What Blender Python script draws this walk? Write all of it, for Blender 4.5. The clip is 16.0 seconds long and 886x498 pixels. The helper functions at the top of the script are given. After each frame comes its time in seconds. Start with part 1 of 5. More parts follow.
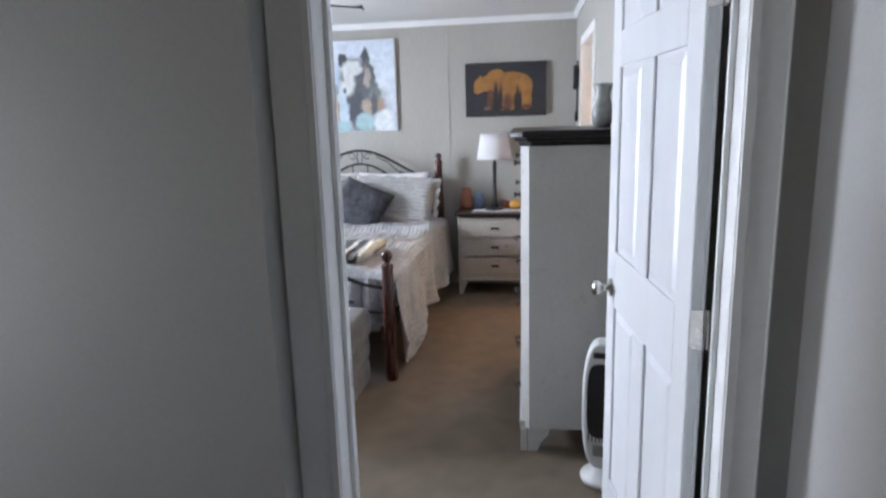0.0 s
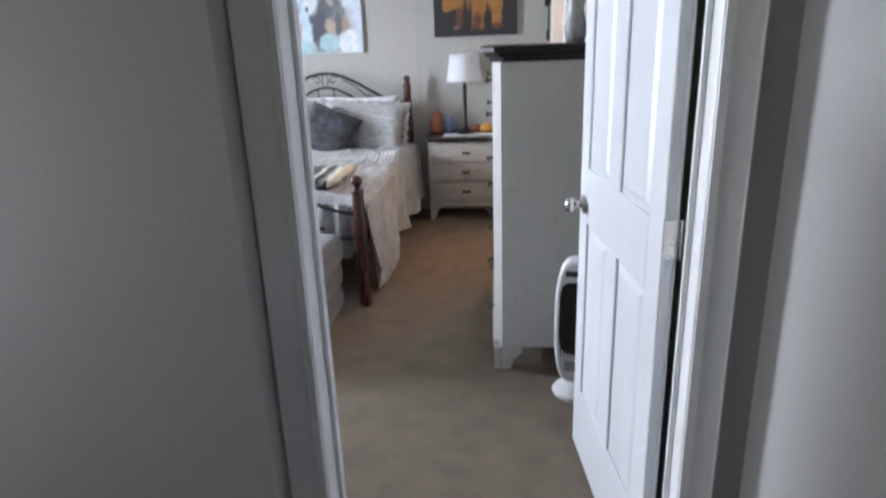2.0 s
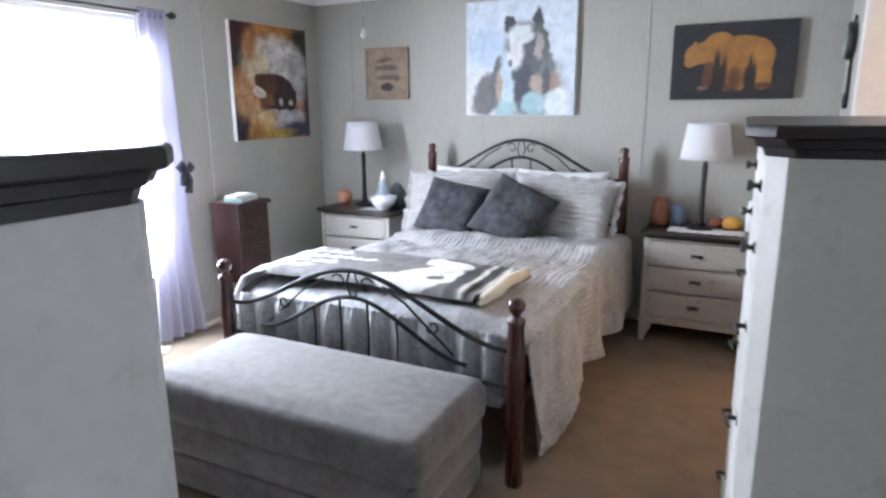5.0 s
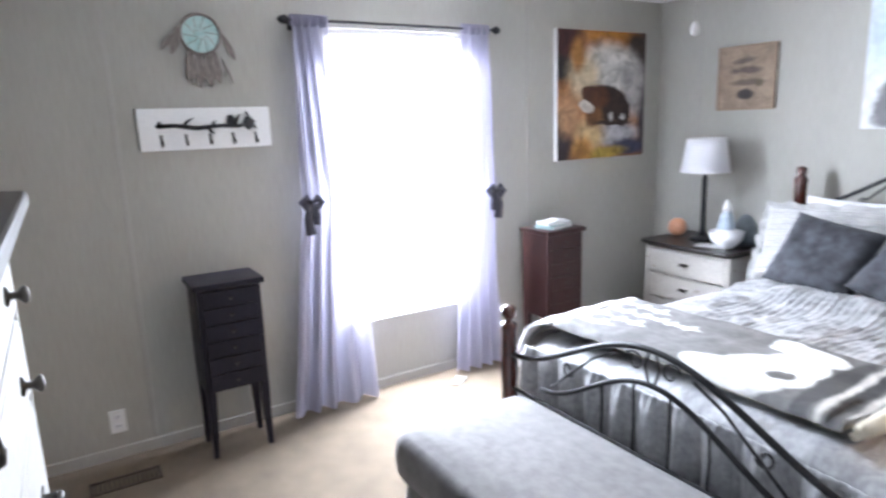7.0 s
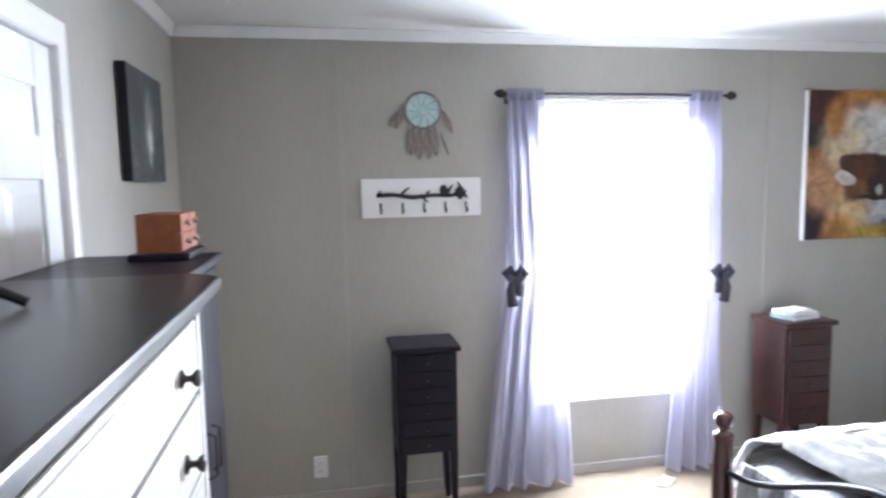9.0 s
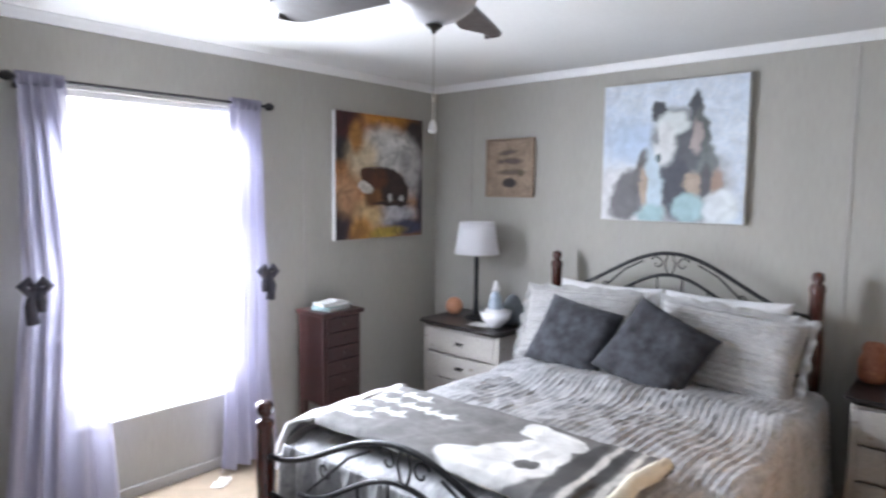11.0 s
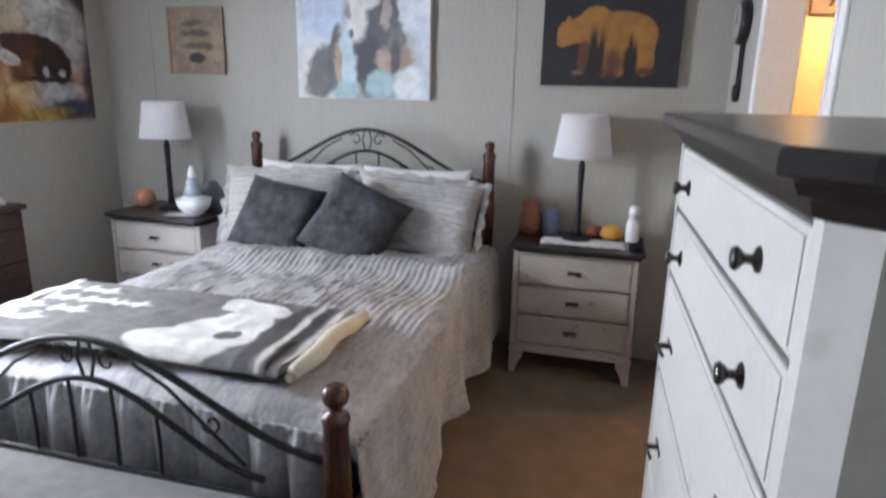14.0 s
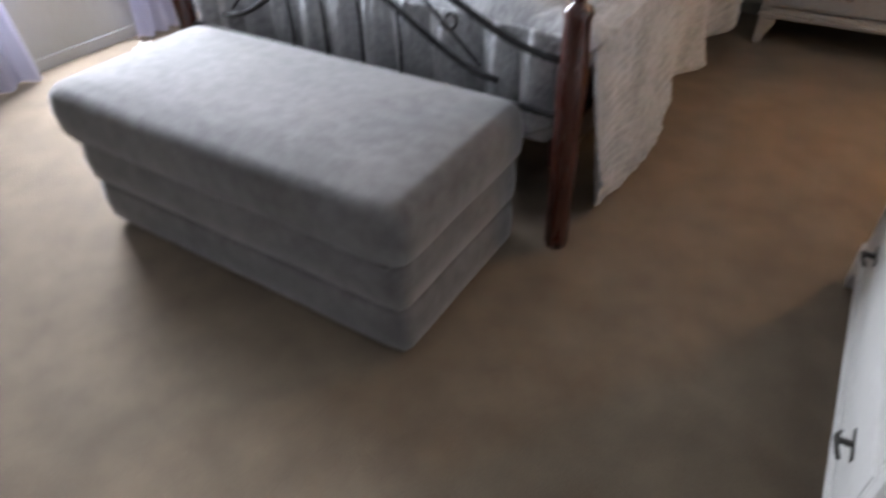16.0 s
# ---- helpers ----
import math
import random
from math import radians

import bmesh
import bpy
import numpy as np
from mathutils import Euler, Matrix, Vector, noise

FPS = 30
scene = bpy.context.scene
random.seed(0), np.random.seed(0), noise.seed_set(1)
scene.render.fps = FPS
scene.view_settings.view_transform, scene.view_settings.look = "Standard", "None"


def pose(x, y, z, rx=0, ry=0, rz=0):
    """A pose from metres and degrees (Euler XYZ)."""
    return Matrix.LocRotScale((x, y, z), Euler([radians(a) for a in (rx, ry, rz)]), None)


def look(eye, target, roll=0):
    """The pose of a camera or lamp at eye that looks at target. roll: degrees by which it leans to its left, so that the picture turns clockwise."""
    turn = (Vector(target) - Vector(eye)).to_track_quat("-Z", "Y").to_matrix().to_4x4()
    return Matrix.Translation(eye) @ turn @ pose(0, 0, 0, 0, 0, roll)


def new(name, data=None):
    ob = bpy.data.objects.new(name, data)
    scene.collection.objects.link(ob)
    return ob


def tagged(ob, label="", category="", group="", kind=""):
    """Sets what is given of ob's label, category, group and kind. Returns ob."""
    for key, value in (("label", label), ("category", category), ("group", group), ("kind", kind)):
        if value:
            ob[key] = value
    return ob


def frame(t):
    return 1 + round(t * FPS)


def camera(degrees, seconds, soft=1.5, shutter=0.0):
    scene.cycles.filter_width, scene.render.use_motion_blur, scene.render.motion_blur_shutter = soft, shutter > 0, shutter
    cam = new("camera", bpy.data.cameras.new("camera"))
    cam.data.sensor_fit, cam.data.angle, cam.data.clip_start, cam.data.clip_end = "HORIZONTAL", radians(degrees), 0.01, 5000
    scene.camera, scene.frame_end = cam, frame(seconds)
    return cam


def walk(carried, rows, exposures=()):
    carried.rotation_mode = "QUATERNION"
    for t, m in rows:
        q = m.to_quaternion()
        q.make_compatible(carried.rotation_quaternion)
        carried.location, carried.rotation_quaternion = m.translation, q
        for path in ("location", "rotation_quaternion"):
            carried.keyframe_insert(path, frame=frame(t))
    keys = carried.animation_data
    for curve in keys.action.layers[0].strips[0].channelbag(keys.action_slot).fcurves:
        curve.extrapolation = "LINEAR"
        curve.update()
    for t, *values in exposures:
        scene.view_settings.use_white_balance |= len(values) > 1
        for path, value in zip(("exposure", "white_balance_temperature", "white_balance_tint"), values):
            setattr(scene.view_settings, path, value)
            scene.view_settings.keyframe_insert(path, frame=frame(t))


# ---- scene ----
cam = camera(70.4, 16.0, 2.4, 0.5)
PATH = [
    (0, (3.73, -1.369, 1.557), (3.392, 0.56, 1.154), -1.6),
    (0.5, (3.708, -1.412, 1.59), (3.392, 0.483, 1.033), -1.8),
    (1, (3.717, -1.397, 1.498), (3.438, 0.454, 0.793), -2.4),
    (1.5, (3.717, -1.404, 1.481), (3.453, 0.422, 0.707), -3.2),
    (2, (3.721, -1.347, 1.516), (3.475, 0.538, 0.895), -2.1),
    (2.5, (3.74, -1.21, 1.548), (3.454, 0.693, 1.003), -1.4),
    (3, (3.775, -0.991, 1.554), (3.334, 0.908, 1.109), -1.3),
    (3.2, (3.754, -0.887, 1.534), (3.301, 1.012, 1.1), -0.5),
    (5.3, (3.544, 0.06, 1.546), (2.579, 1.761, 1.125), -1.1),
    (5.5, (3.494, 0.135, 1.56), (2.5, 1.826, 1.169), -1.4),
    (6, (3.44, 0.285, 1.563), (2.294, 1.876, 1.166), -1.5),
    (6.5, (3.404, 0.454, 1.576), (1.91, 1.728, 1.19), -1.8),
    (7, (3.322, 0.555, 1.599), (1.643, 1.564, 1.198), -2.0),
    (7.5, (3.255, 0.602, 1.64), (1.408, 1.291, 1.304), -3.0),
    (8, (3.245, 0.657, 1.671), (1.276, 0.907, 1.431), -1.5),
    (8.2, (3.244, 0.668, 1.676), (1.263, 0.839, 1.464), -1.0),
    (10.3, (3.297, 0.762, 1.652), (1.674, 1.914, 1.454), -0.4),
    (10.5, (3.31, 0.769, 1.647), (1.779, 2.042, 1.453), -0.1),
    (11, (3.346, 0.781, 1.649), (2.033, 2.278, 1.46), 0.6),
    (11.5, (3.375, 0.788, 1.654), (2.275, 2.447, 1.468), 0.9),
    (12, (3.395, 0.801, 1.657), (2.524, 2.593, 1.481), 1.0),
    (12.5, (3.412, 0.81, 1.654), (2.751, 2.69, 1.487), 1.8),
    (13, (3.418, 0.808, 1.639), (2.859, 2.715, 1.416), 1.9),
    (13.5, (3.411, 0.806, 1.6), (2.877, 2.703, 1.26), 1.8),
    (14, (3.416, 0.813, 1.541), (2.903, 2.681, 1.047), 1.3),
    (14.5, (3.417, 0.812, 1.473), (2.925, 2.616, 0.764), 0.3),
    (15, (3.404, 0.793, 1.406), (2.854, 2.47, 0.465), -0.1),
    (15.5, (3.379, 0.76, 1.342), (2.688, 2.235, 0.182), -1.1),
    (16, (3.359, 0.7, 1.246), (2.473, 1.963, -0.026), -2.5),
]
EXPOSURES = [(t, ev, 6420 if t > 10.5 else 6200, 15 if t > 10.5 else 14) for t, ev in ((0, 0.20), (1.2, 0.28), (2.5, 0.26), (5.5, 0.28), (6.5, 0.58), (8.2, 0.58), (10.3, 0.25), (11.0, 0.02), (12.0, -0.42), (13.0, -0.30), (14.0, -0.16), (15.0, -0.20), (15.5, -0.14), (16, 0.10))]
walk(cam, [(t, look(eye, target, roll)) for t, eye, target, roll in PATH], EXPOSURES)

# ---- world and light ----
world = bpy.data.worlds.new("sky")
scene.world = world
world.use_nodes = True
wn = world.node_tree
sky = wn.nodes.new("ShaderNodeTexSky")
sky.sky_type = "NISHITA"
sky.sun_disc = False
sky.sun_elevation, sky.sun_rotation = radians(48), radians(200)
wn.links.new(sky.outputs[0], wn.nodes["Background"].inputs[0])
wn.nodes["Background"].inputs[1].default_value = 0.15


def area_lamp(name, m, sx, sy, watts, colour):
    lamp = bpy.data.lights.new(name, "AREA")
    lamp.shape, lamp.size, lamp.size_y, lamp.energy, lamp.color = "RECTANGLE", sx, sy, watts, colour
    ob = new(name, lamp)
    ob.matrix_world = m
    return ob


sun = bpy.data.lights.new("sun", "SUN")
sun.energy, sun.angle, sun.color = 2.0, radians(0.5), (1.0, 0.95, 0.88)
new("sun", sun).matrix_world = look((6, -2, 9), (0, 0, 0))
# sky light at the window, and the lit vanity in the bathroom
for wz, watts in ((0.72, 22), (1.25, 52), (1.78, 108)):
    area_lamp("window_light", look((-0.09, 2.30, wz), (1.56, 2.34, wz - 1.30)), 0.84, 0.42, watts, (0.82, 0.91, 1.0))
area_lamp("ground_bounce", look((-0.085, 2.31, 0.66), (1.3, 2.31, 2.44)), 0.64, 0.35, 46, (0.85, 0.92, 1.0))
# unseen fill lamps added to light the hall; no window is known there
area_lamp("hall_fill_light", look((1.13, -0.70, 1.35), (4.2, -0.50, 1.3)), 0.55, 1.3, 0.22, (1.0, 0.97, 0.93)).data.spread = radians(56)
area_lamp("hall_fill_light", look((3.0, -2.62, 1.5), (3.3, 0, 1.2)), 0.56, 0.66, 0.30, (1.0, 0.98, 0.95))
bath_bulb = bpy.data.lights.new("vanity_bulb", "POINT")
bath_bulb.energy, bath_bulb.shadow_soft_size, bath_bulb.color = 50, 0.10, (1.0, 0.57, 0.25)
new("vanity_bulb", bath_bulb).matrix_world = pose(4.50, 3.98, 2.12)


# ---- materials ----
def link(nt, a, b):
    nt.links.new(a, b)


def surface(name, dark, light, rough=0.6, scale=8.0, metal=0.0, bump=0.1, grain=60.0, stretch=(1, 1, 1), wear=None, sheen=0.0, coat=0.0):
    """A surface with broad mottling, fine grain and relief, and, if wear is given, worn patches of that colour."""
    m = bpy.data.materials.new(name)
    m.use_nodes = True
    nt = m.node_tree
    b = nt.nodes["Principled BSDF"]
    co = nt.nodes.new("ShaderNodeTexCoord")
    mp = nt.nodes.new("ShaderNodeMapping")
    mp.inputs["Scale"].default_value = stretch
    link(nt, co.outputs["Object"], mp.inputs["Vector"])
    broad = nt.nodes.new("ShaderNodeTexNoise")
    broad.inputs["Scale"].default_value, broad.inputs["Detail"].default_value = scale, 4
    fine = nt.nodes.new("ShaderNodeTexNoise")
    fine.inputs["Scale"].default_value, fine.inputs["Detail"].default_value = grain, 3
    for n in (broad, fine):
        link(nt, mp.outputs[0], n.inputs["Vector"])
    both = nt.nodes.new("ShaderNodeMath")
    both.operation = "ADD"
    half = nt.nodes.new("ShaderNodeMath")
    half.operation = "MULTIPLY"
    half.inputs[1].default_value = 0.5
    link(nt, broad.outputs[0], both.inputs[0])
    link(nt, fine.outputs[0], both.inputs[1])
    link(nt, both.outputs[0], half.inputs[0])
    ramp = nt.nodes.new("ShaderNodeValToRGB")
    ramp.color_ramp.elements[0].position, ramp.color_ramp.elements[1].position = 0.32, 0.68
    ramp.color_ramp.elements[0].color, ramp.color_ramp.elements[1].color = (*dark, 1), (*light, 1)
    link(nt, half.outputs[0], ramp.inputs[0])
    colour = ramp.outputs[0]
    if wear:
        spots = nt.nodes.new("ShaderNodeTexNoise")
        spots.inputs["Scale"].default_value, spots.inputs["Detail"].default_value = 14, 8
        link(nt, mp.outputs[0], spots.inputs["Vector"])
        mr = nt.nodes.new("ShaderNodeMapRange")
        mr.inputs["From Min"].default_value, mr.inputs["From Max"].default_value = 0.62, 0.72
        link(nt, spots.outputs[0], mr.inputs["Value"])
        mix = nt.nodes.new("ShaderNodeMix")
        mix.data_type = "RGBA"
        link(nt, mr.outputs[0], mix.inputs["Factor"])
        link(nt, colour, mix.inputs["A"])
        mix.inputs["B"].default_value = (*wear, 1)
        colour = mix.outputs["Result"]
    link(nt, colour, b.inputs["Base Color"])
    r2 = nt.nodes.new("ShaderNodeMapRange")
    r2.inputs["To Min"].default_value, r2.inputs["To Max"].default_value = max(0.05, rough - 0.12), min(1, rough + 0.12)
    link(nt, broad.outputs[0], r2.inputs["Value"])
    link(nt, r2.outputs[0], b.inputs["Roughness"])
    b.inputs["Metallic"].default_value = metal
    b.inputs["Sheen Weight"].default_value = sheen
    b.inputs["Coat Weight"].default_value = coat
    b.inputs["Coat Roughness"].default_value = 0.2
    if bump:
        bp = nt.nodes.new("ShaderNodeBump")
        bp.inputs["Strength"].default_value, bp.inputs["Distance"].default_value = bump, 0.01
        link(nt, half.outputs[0], bp.inputs["Height"])
        link(nt, bp.outputs[0], b.inputs["Normal"])
    return m


def painting(name, ground_a, ground_b, shapes, w, h, noisy=0.12, scale=3.0, bump=0.15, brush=0.3):
    """A painted canvas: a mottled ground with soft brushed shapes (cx, cz, rx, rz, turn, colour, soft), in halves of the canvas."""
    m = surface(name, ground_a, ground_b, 0.7, scale, bump=bump, grain=40)
    nt = m.node_tree
    b = nt.nodes["Principled BSDF"]
    colour = b.inputs["Base Color"].links[0].from_socket
    co = nt.nodes.new("ShaderNodeTexCoord")
    nz = nt.nodes.new("ShaderNodeTexNoise")
    nz.inputs["Scale"].default_value, nz.inputs["Detail"].default_value = 14, 5
    link(nt, co.outputs["Object"], nz.inputs["Vector"])
    mv = nt.nodes.new("ShaderNodeVectorMath")
    mv.operation = "MULTIPLY_ADD"
    mv.inputs[1].default_value = (noisy * w, 0, noisy * w)
    link(nt, nz.outputs["Color"], mv.inputs[0])
    sub = nt.nodes.new("ShaderNodeVectorMath")
    sub.operation = "SUBTRACT"
    sub.inputs[1].default_value = (noisy * w / 2, 0, noisy * w / 2)
    link(nt, co.outputs["Object"], sub.inputs[0])
    link(nt, sub.outputs[0], mv.inputs[2])
    for cx, cz, rx, rz, turn, c, soft in shapes:
        mp = nt.nodes.new("ShaderNodeMapping")
        mp.vector_type = "TEXTURE"
        mp.inputs["Location"].default_value = (cx * w / 2, 0, cz * h / 2)
        mp.inputs["Rotation"].default_value = (0, radians(-turn), 0)
        mp.inputs["Scale"].default_value = (rx * w / 2, 1, rz * h / 2)
        link(nt, mv.outputs[0], mp.inputs["Vector"])
        ln = nt.nodes.new("ShaderNodeVectorMath")
        ln.operation = "LENGTH"
        link(nt, mp.outputs[0], ln.inputs[0])
        mr = nt.nodes.new("ShaderNodeMapRange")
        mr.interpolation_type = "SMOOTHSTEP"
        mr.inputs["From Min"].default_value, mr.inputs["From Max"].default_value = 1 + soft, 1 - soft
        link(nt, ln.outputs["Value"], mr.inputs["Value"])
        mix = nt.nodes.new("ShaderNodeMix")
        mix.data_type = "RGBA"
        link(nt, mr.outputs[0], mix.inputs["Factor"])
        link(nt, colour, mix.inputs["A"])
        mix.inputs["B"].default_value = (*c, 1)
        colour = mix.outputs["Result"]
    # brush work: broken lighter and darker dabs over the whole canvas
    dab = nt.nodes.new("ShaderNodeTexNoise")
    dab.inputs["Scale"].default_value, dab.inputs["Detail"].default_value, dab.inputs["Distortion"].default_value = 11, 5, 0.8
    link(nt, co.outputs["Object"], dab.inputs["Vector"])
    amount = nt.nodes.new("ShaderNodeMapRange")
    amount.inputs["From Min"].default_value, amount.inputs["From Max"].default_value = 0.34, 0.66
    amount.inputs["To Min"].default_value, amount.inputs["To Max"].default_value = 1 - brush, 1 + 0.35 * brush
    link(nt, dab.outputs[0], amount.inputs["Value"])
    tint = nt.nodes.new("ShaderNodeVectorMath")
    tint.operation = "SCALE"
    link(nt, colour, tint.inputs[0])
    link(nt, amount.outputs[0], tint.inputs["Scale"])
    link(nt, tint.outputs[0], b.inputs["Base Color"])
    return m


def glow(name, colour, strength):
    m = bpy.data.materials.new(name)
    m.use_nodes = True
    b = m.node_tree.nodes["Principled BSDF"]
    b.inputs["Base Color"].default_value = (0.8, 0.8, 0.8, 1)
    b.inputs["Emission Color"].default_value, b.inputs["Emission Strength"].default_value = (*colour, 1), strength
    return m


def sheer(name, colour, see, backlit=0.5):
    """Thin gauze: part lets light straight through, part glows with the light behind it."""
    m = bpy.data.materials.new(name)
    m.use_nodes = True
    nt = m.node_tree
    out = nt.nodes["Material Output"]
    nt.nodes.remove(nt.nodes["Principled BSDF"])
    d, t, c = (nt.nodes.new(k) for k in ("ShaderNodeBsdfDiffuse", "ShaderNodeBsdfTranslucent", "ShaderNodeBsdfTransparent"))
    for n in (d, t):
        n.inputs["Color"].default_value = (*colour, 1)
    co = nt.nodes.new("ShaderNodeTexCoord")
    wv = nt.nodes.new("ShaderNodeTexNoise")
    wv.inputs["Scale"].default_value = 30
    mp = nt.nodes.new("ShaderNodeMapping")
    mp.inputs["Scale"].default_value = (1, 1, 0.1)
    link(nt, co.outputs["Object"], mp.inputs[0])
    link(nt, mp.outputs[0], wv.inputs["Vector"])
    mr = nt.nodes.new("ShaderNodeMapRange")
    mr.inputs["To Min"].default_value, mr.inputs["To Max"].default_value = max(0, see - 0.12), max(0, see + 0.12 if see else 0)
    link(nt, wv.outputs[0], mr.inputs["Value"])
    a, e = nt.nodes.new("ShaderNodeMixShader"), nt.nodes.new("ShaderNodeMixShader")
    a.inputs[0].default_value = backlit
    link(nt, d.outputs[0], a.inputs[1])
    link(nt, t.outputs[0], a.inputs[2])
    link(nt, mr.outputs[0], e.inputs[0])
    link(nt, a.outputs[0], e.inputs[1])
    link(nt, c.outputs[0], e.inputs[2])
    link(nt, e.outputs[0], out.inputs[0])
    return m


def glassy(name, colour, rough=0.02):
    m = bpy.data.materials.new(name)
    m.use_nodes = True
    b = m.node_tree.nodes["Principled BSDF"]
    b.inputs["Base Color"].default_value = (*colour, 1)
    b.inputs["Transmission Weight"].default_value, b.inputs["Roughness"].default_value = 1.0, rough
    return m


WALL = surface("wall_vinyl", (0.338, 0.326, 0.294), (0.404, 0.391, 0.356), 0.72, 3.0, bump=0.12, grain=90, stretch=(1, 1, 0.12))
HALLWALL = surface("hall_paint", (0.305, 0.298, 0.283), (0.338, 0.331, 0.316), 0.6, 2.0, bump=0.05, grain=120)
CEIL = surface("ceiling_board", (0.61, 0.605, 0.59), (0.67, 0.665, 0.65), 0.85, 2.0, bump=0.1, grain=45)
TRIM = surface("white_trim_paint", (0.76, 0.76, 0.76), (0.83, 0.83, 0.83), 0.38, 5, bump=0.03)
DOORW = surface("door_paint", (0.76, 0.77, 0.79), (0.82, 0.83, 0.85), 0.35, 3, bump=0.06, grain=35, stretch=(6, 6, 0.5))
BATTEN = surface("panel_batten", (0.35, 0.335, 0.31), (0.39, 0.375, 0.35), 0.6, 6, bump=0.02)
CARPET = surface("carpet_pile", (0.120, 0.086, 0.057), (0.228, 0.174, 0.120), 0.95, 7, bump=0.9, grain=260, sheen=0.1)
CREAM = surface("antique_white", (0.49, 0.48, 0.46), (0.555, 0.545, 0.525), 0.45, 4, bump=0.03, grain=40, stretch=(1.2, 1.2, 1.0), wear=(0.46, 0.445, 0.415))
# worn nightstand finish; the shade they stand in also darkens this base colour
WORN_SHADED = surface("distressed_white_shaded", (0.36, 0.335, 0.308), (0.45, 0.425, 0.392), 0.55, 5, bump=0.06, grain=40, stretch=(1.0, 1.0, 2.0), wear=(0.26, 0.23, 0.195))
GROOVE = surface("drawer_gap", (0.16, 0.14, 0.12), (0.22, 0.20, 0.17), 0.8, 9, bump=0.05)
ESPRESSO = surface("espresso_wood", (0.010, 0.0075, 0.0075), (0.018, 0.013, 0.0125), 0.27, 3, bump=0.01, grain=60, stretch=(1, 5, 5))
CHERRY = surface("cherry_wood", (0.034, 0.009, 0.007), (0.070, 0.019, 0.013), 0.26, 4, bump=0.03, grain=30, stretch=(7, 7, 0.7), coat=0.4)
DARKCHERRY = surface("dark_cherry", (0.022, 0.008, 0.008), (0.045, 0.015, 0.013), 0.35, 4, bump=0.03, grain=30, stretch=(7, 7, 0.7))
EBONY = surface("ebony_finish", (0.006, 0.0055, 0.012), (0.014, 0.012, 0.022), 0.4, 5, bump=0.03, grain=30)
IRON = surface("wrought_iron", (0.012, 0.012, 0.014), (0.028, 0.028, 0.031), 0.42, 30, metal=0.5, bump=0.15, grain=120)
PEWTER = surface("dark_pewter", (0.05, 0.047, 0.043), (0.09, 0.085, 0.08), 0.32, 20, metal=0.9, bump=0.05)
NICKEL = surface("brushed_nickel", (0.55, 0.53, 0.50), (0.68, 0.66, 0.63), 0.25, 20, metal=1.0, bump=0.02)
QUILT = surface("crinkled_cotton", (0.19, 0.193, 0.205), (0.45, 0.453, 0.47), 0.52, 16, bump=0.5, grain=75, stretch=(1, 0.4, 0.6), sheen=0.45)
SHAM = surface("sham_cotton", (0.27, 0.265, 0.26), (0.46, 0.455, 0.45), 0.9, 9, bump=0.3, grain=100, sheen=0.2)
WHITEFAB = surface("white_cotton", (0.66, 0.66, 0.67), (0.76, 0.76, 0.77), 0.9, 6, bump=0.15, grain=160)
PLUSH = surface("charcoal_plush", (0.003, 0.0035, 0.006), (0.060, 0.062, 0.076), 0.85, 10, bump=0.9, grain=22, sheen=0.06)
SUEDE = surface("grey_suede", (0.064, 0.058, 0.058), (0.146, 0.135, 0.134), 0.9, 3.5, bump=0.25, grain=22, sheen=0.3)
SHERPA = surface("cream_sherpa", (0.60, 0.54, 0.42), (0.76, 0.70, 0.58), 0.95, 20, bump=0.9, grain=170)
GAUZE = sheer("lavender_gauze", (0.46, 0.45, 0.56), 0.06, 0.16)
HEADER = sheer("gathered_gauze", (0.34, 0.33, 0.42), 0.02)
BOW = surface("charcoal_ribbon", (0.03, 0.03, 0.045), (0.055, 0.055, 0.075), 0.5, 12, bump=0.2)
SHADE = sheer("lamp_linen", (0.90, 0.90, 0.93), 0.0)
BLACK = surface("black_plastic", (0.008, 0.008, 0.010), (0.016, 0.016, 0.018), 0.35, 10, bump=0.02)
SCREEN = surface("screen_glass", (0.006, 0.006, 0.008), (0.008, 0.008, 0.010), 0.17, 2, bump=0)
WHITEPL = surface("white_plastic", (0.70, 0.70, 0.70), (0.78, 0.78, 0.78), 0.35, 10, bump=0.02)
CERAMIC = surface("white_ceramic", (0.74, 0.74, 0.77), (0.82, 0.82, 0.85), 0.18, 6, bump=0.02)
GREYCER = surface("grey_ceramic", (0.24, 0.25, 0.24), (0.36, 0.37, 0.36), 0.3, 12, bump=0.1)
TERRA = surface("terracotta", (0.22, 0.085, 0.05), (0.42, 0.18, 0.11), 0.6, 14, bump=0.2)
PEACH = surface("peach_glaze", (0.45, 0.20, 0.11), (0.58, 0.28, 0.17), 0.4, 14, bump=0.1)
BLUE = surface("dusty_blue", (0.13, 0.19, 0.30), (0.20, 0.27, 0.40), 0.5, 14, bump=0.1)
AMBER = surface("amber_felt", (0.42, 0.20, 0.03), (0.60, 0.30, 0.05), 0.7, 14, bump=0.2)
RUST = surface("rust_felt", (0.16, 0.045, 0.02), (0.25, 0.08, 0.035), 0.8, 14, bump=0.2)
CEDAR = surface("cedar_box", (0.19, 0.05, 0.018), (0.31, 0.095, 0.034), 0.4, 5, bump=0.05, grain=40, stretch=(1, 8, 8))
PAPER = surface("paper", (0.66, 0.66, 0.66), (0.74, 0.74, 0.74), 0.8, 8, bump=0.05)
TEAL = surface("book_teal", (0.28, 0.42, 0.43), (0.40, 0.54, 0.54), 0.6, 8, bump=0.05)
TURQ = surface("turquoise_web", (0.33, 0.55, 0.54), (0.55, 0.68, 0.66), 0.8, 25, bump=0.4)
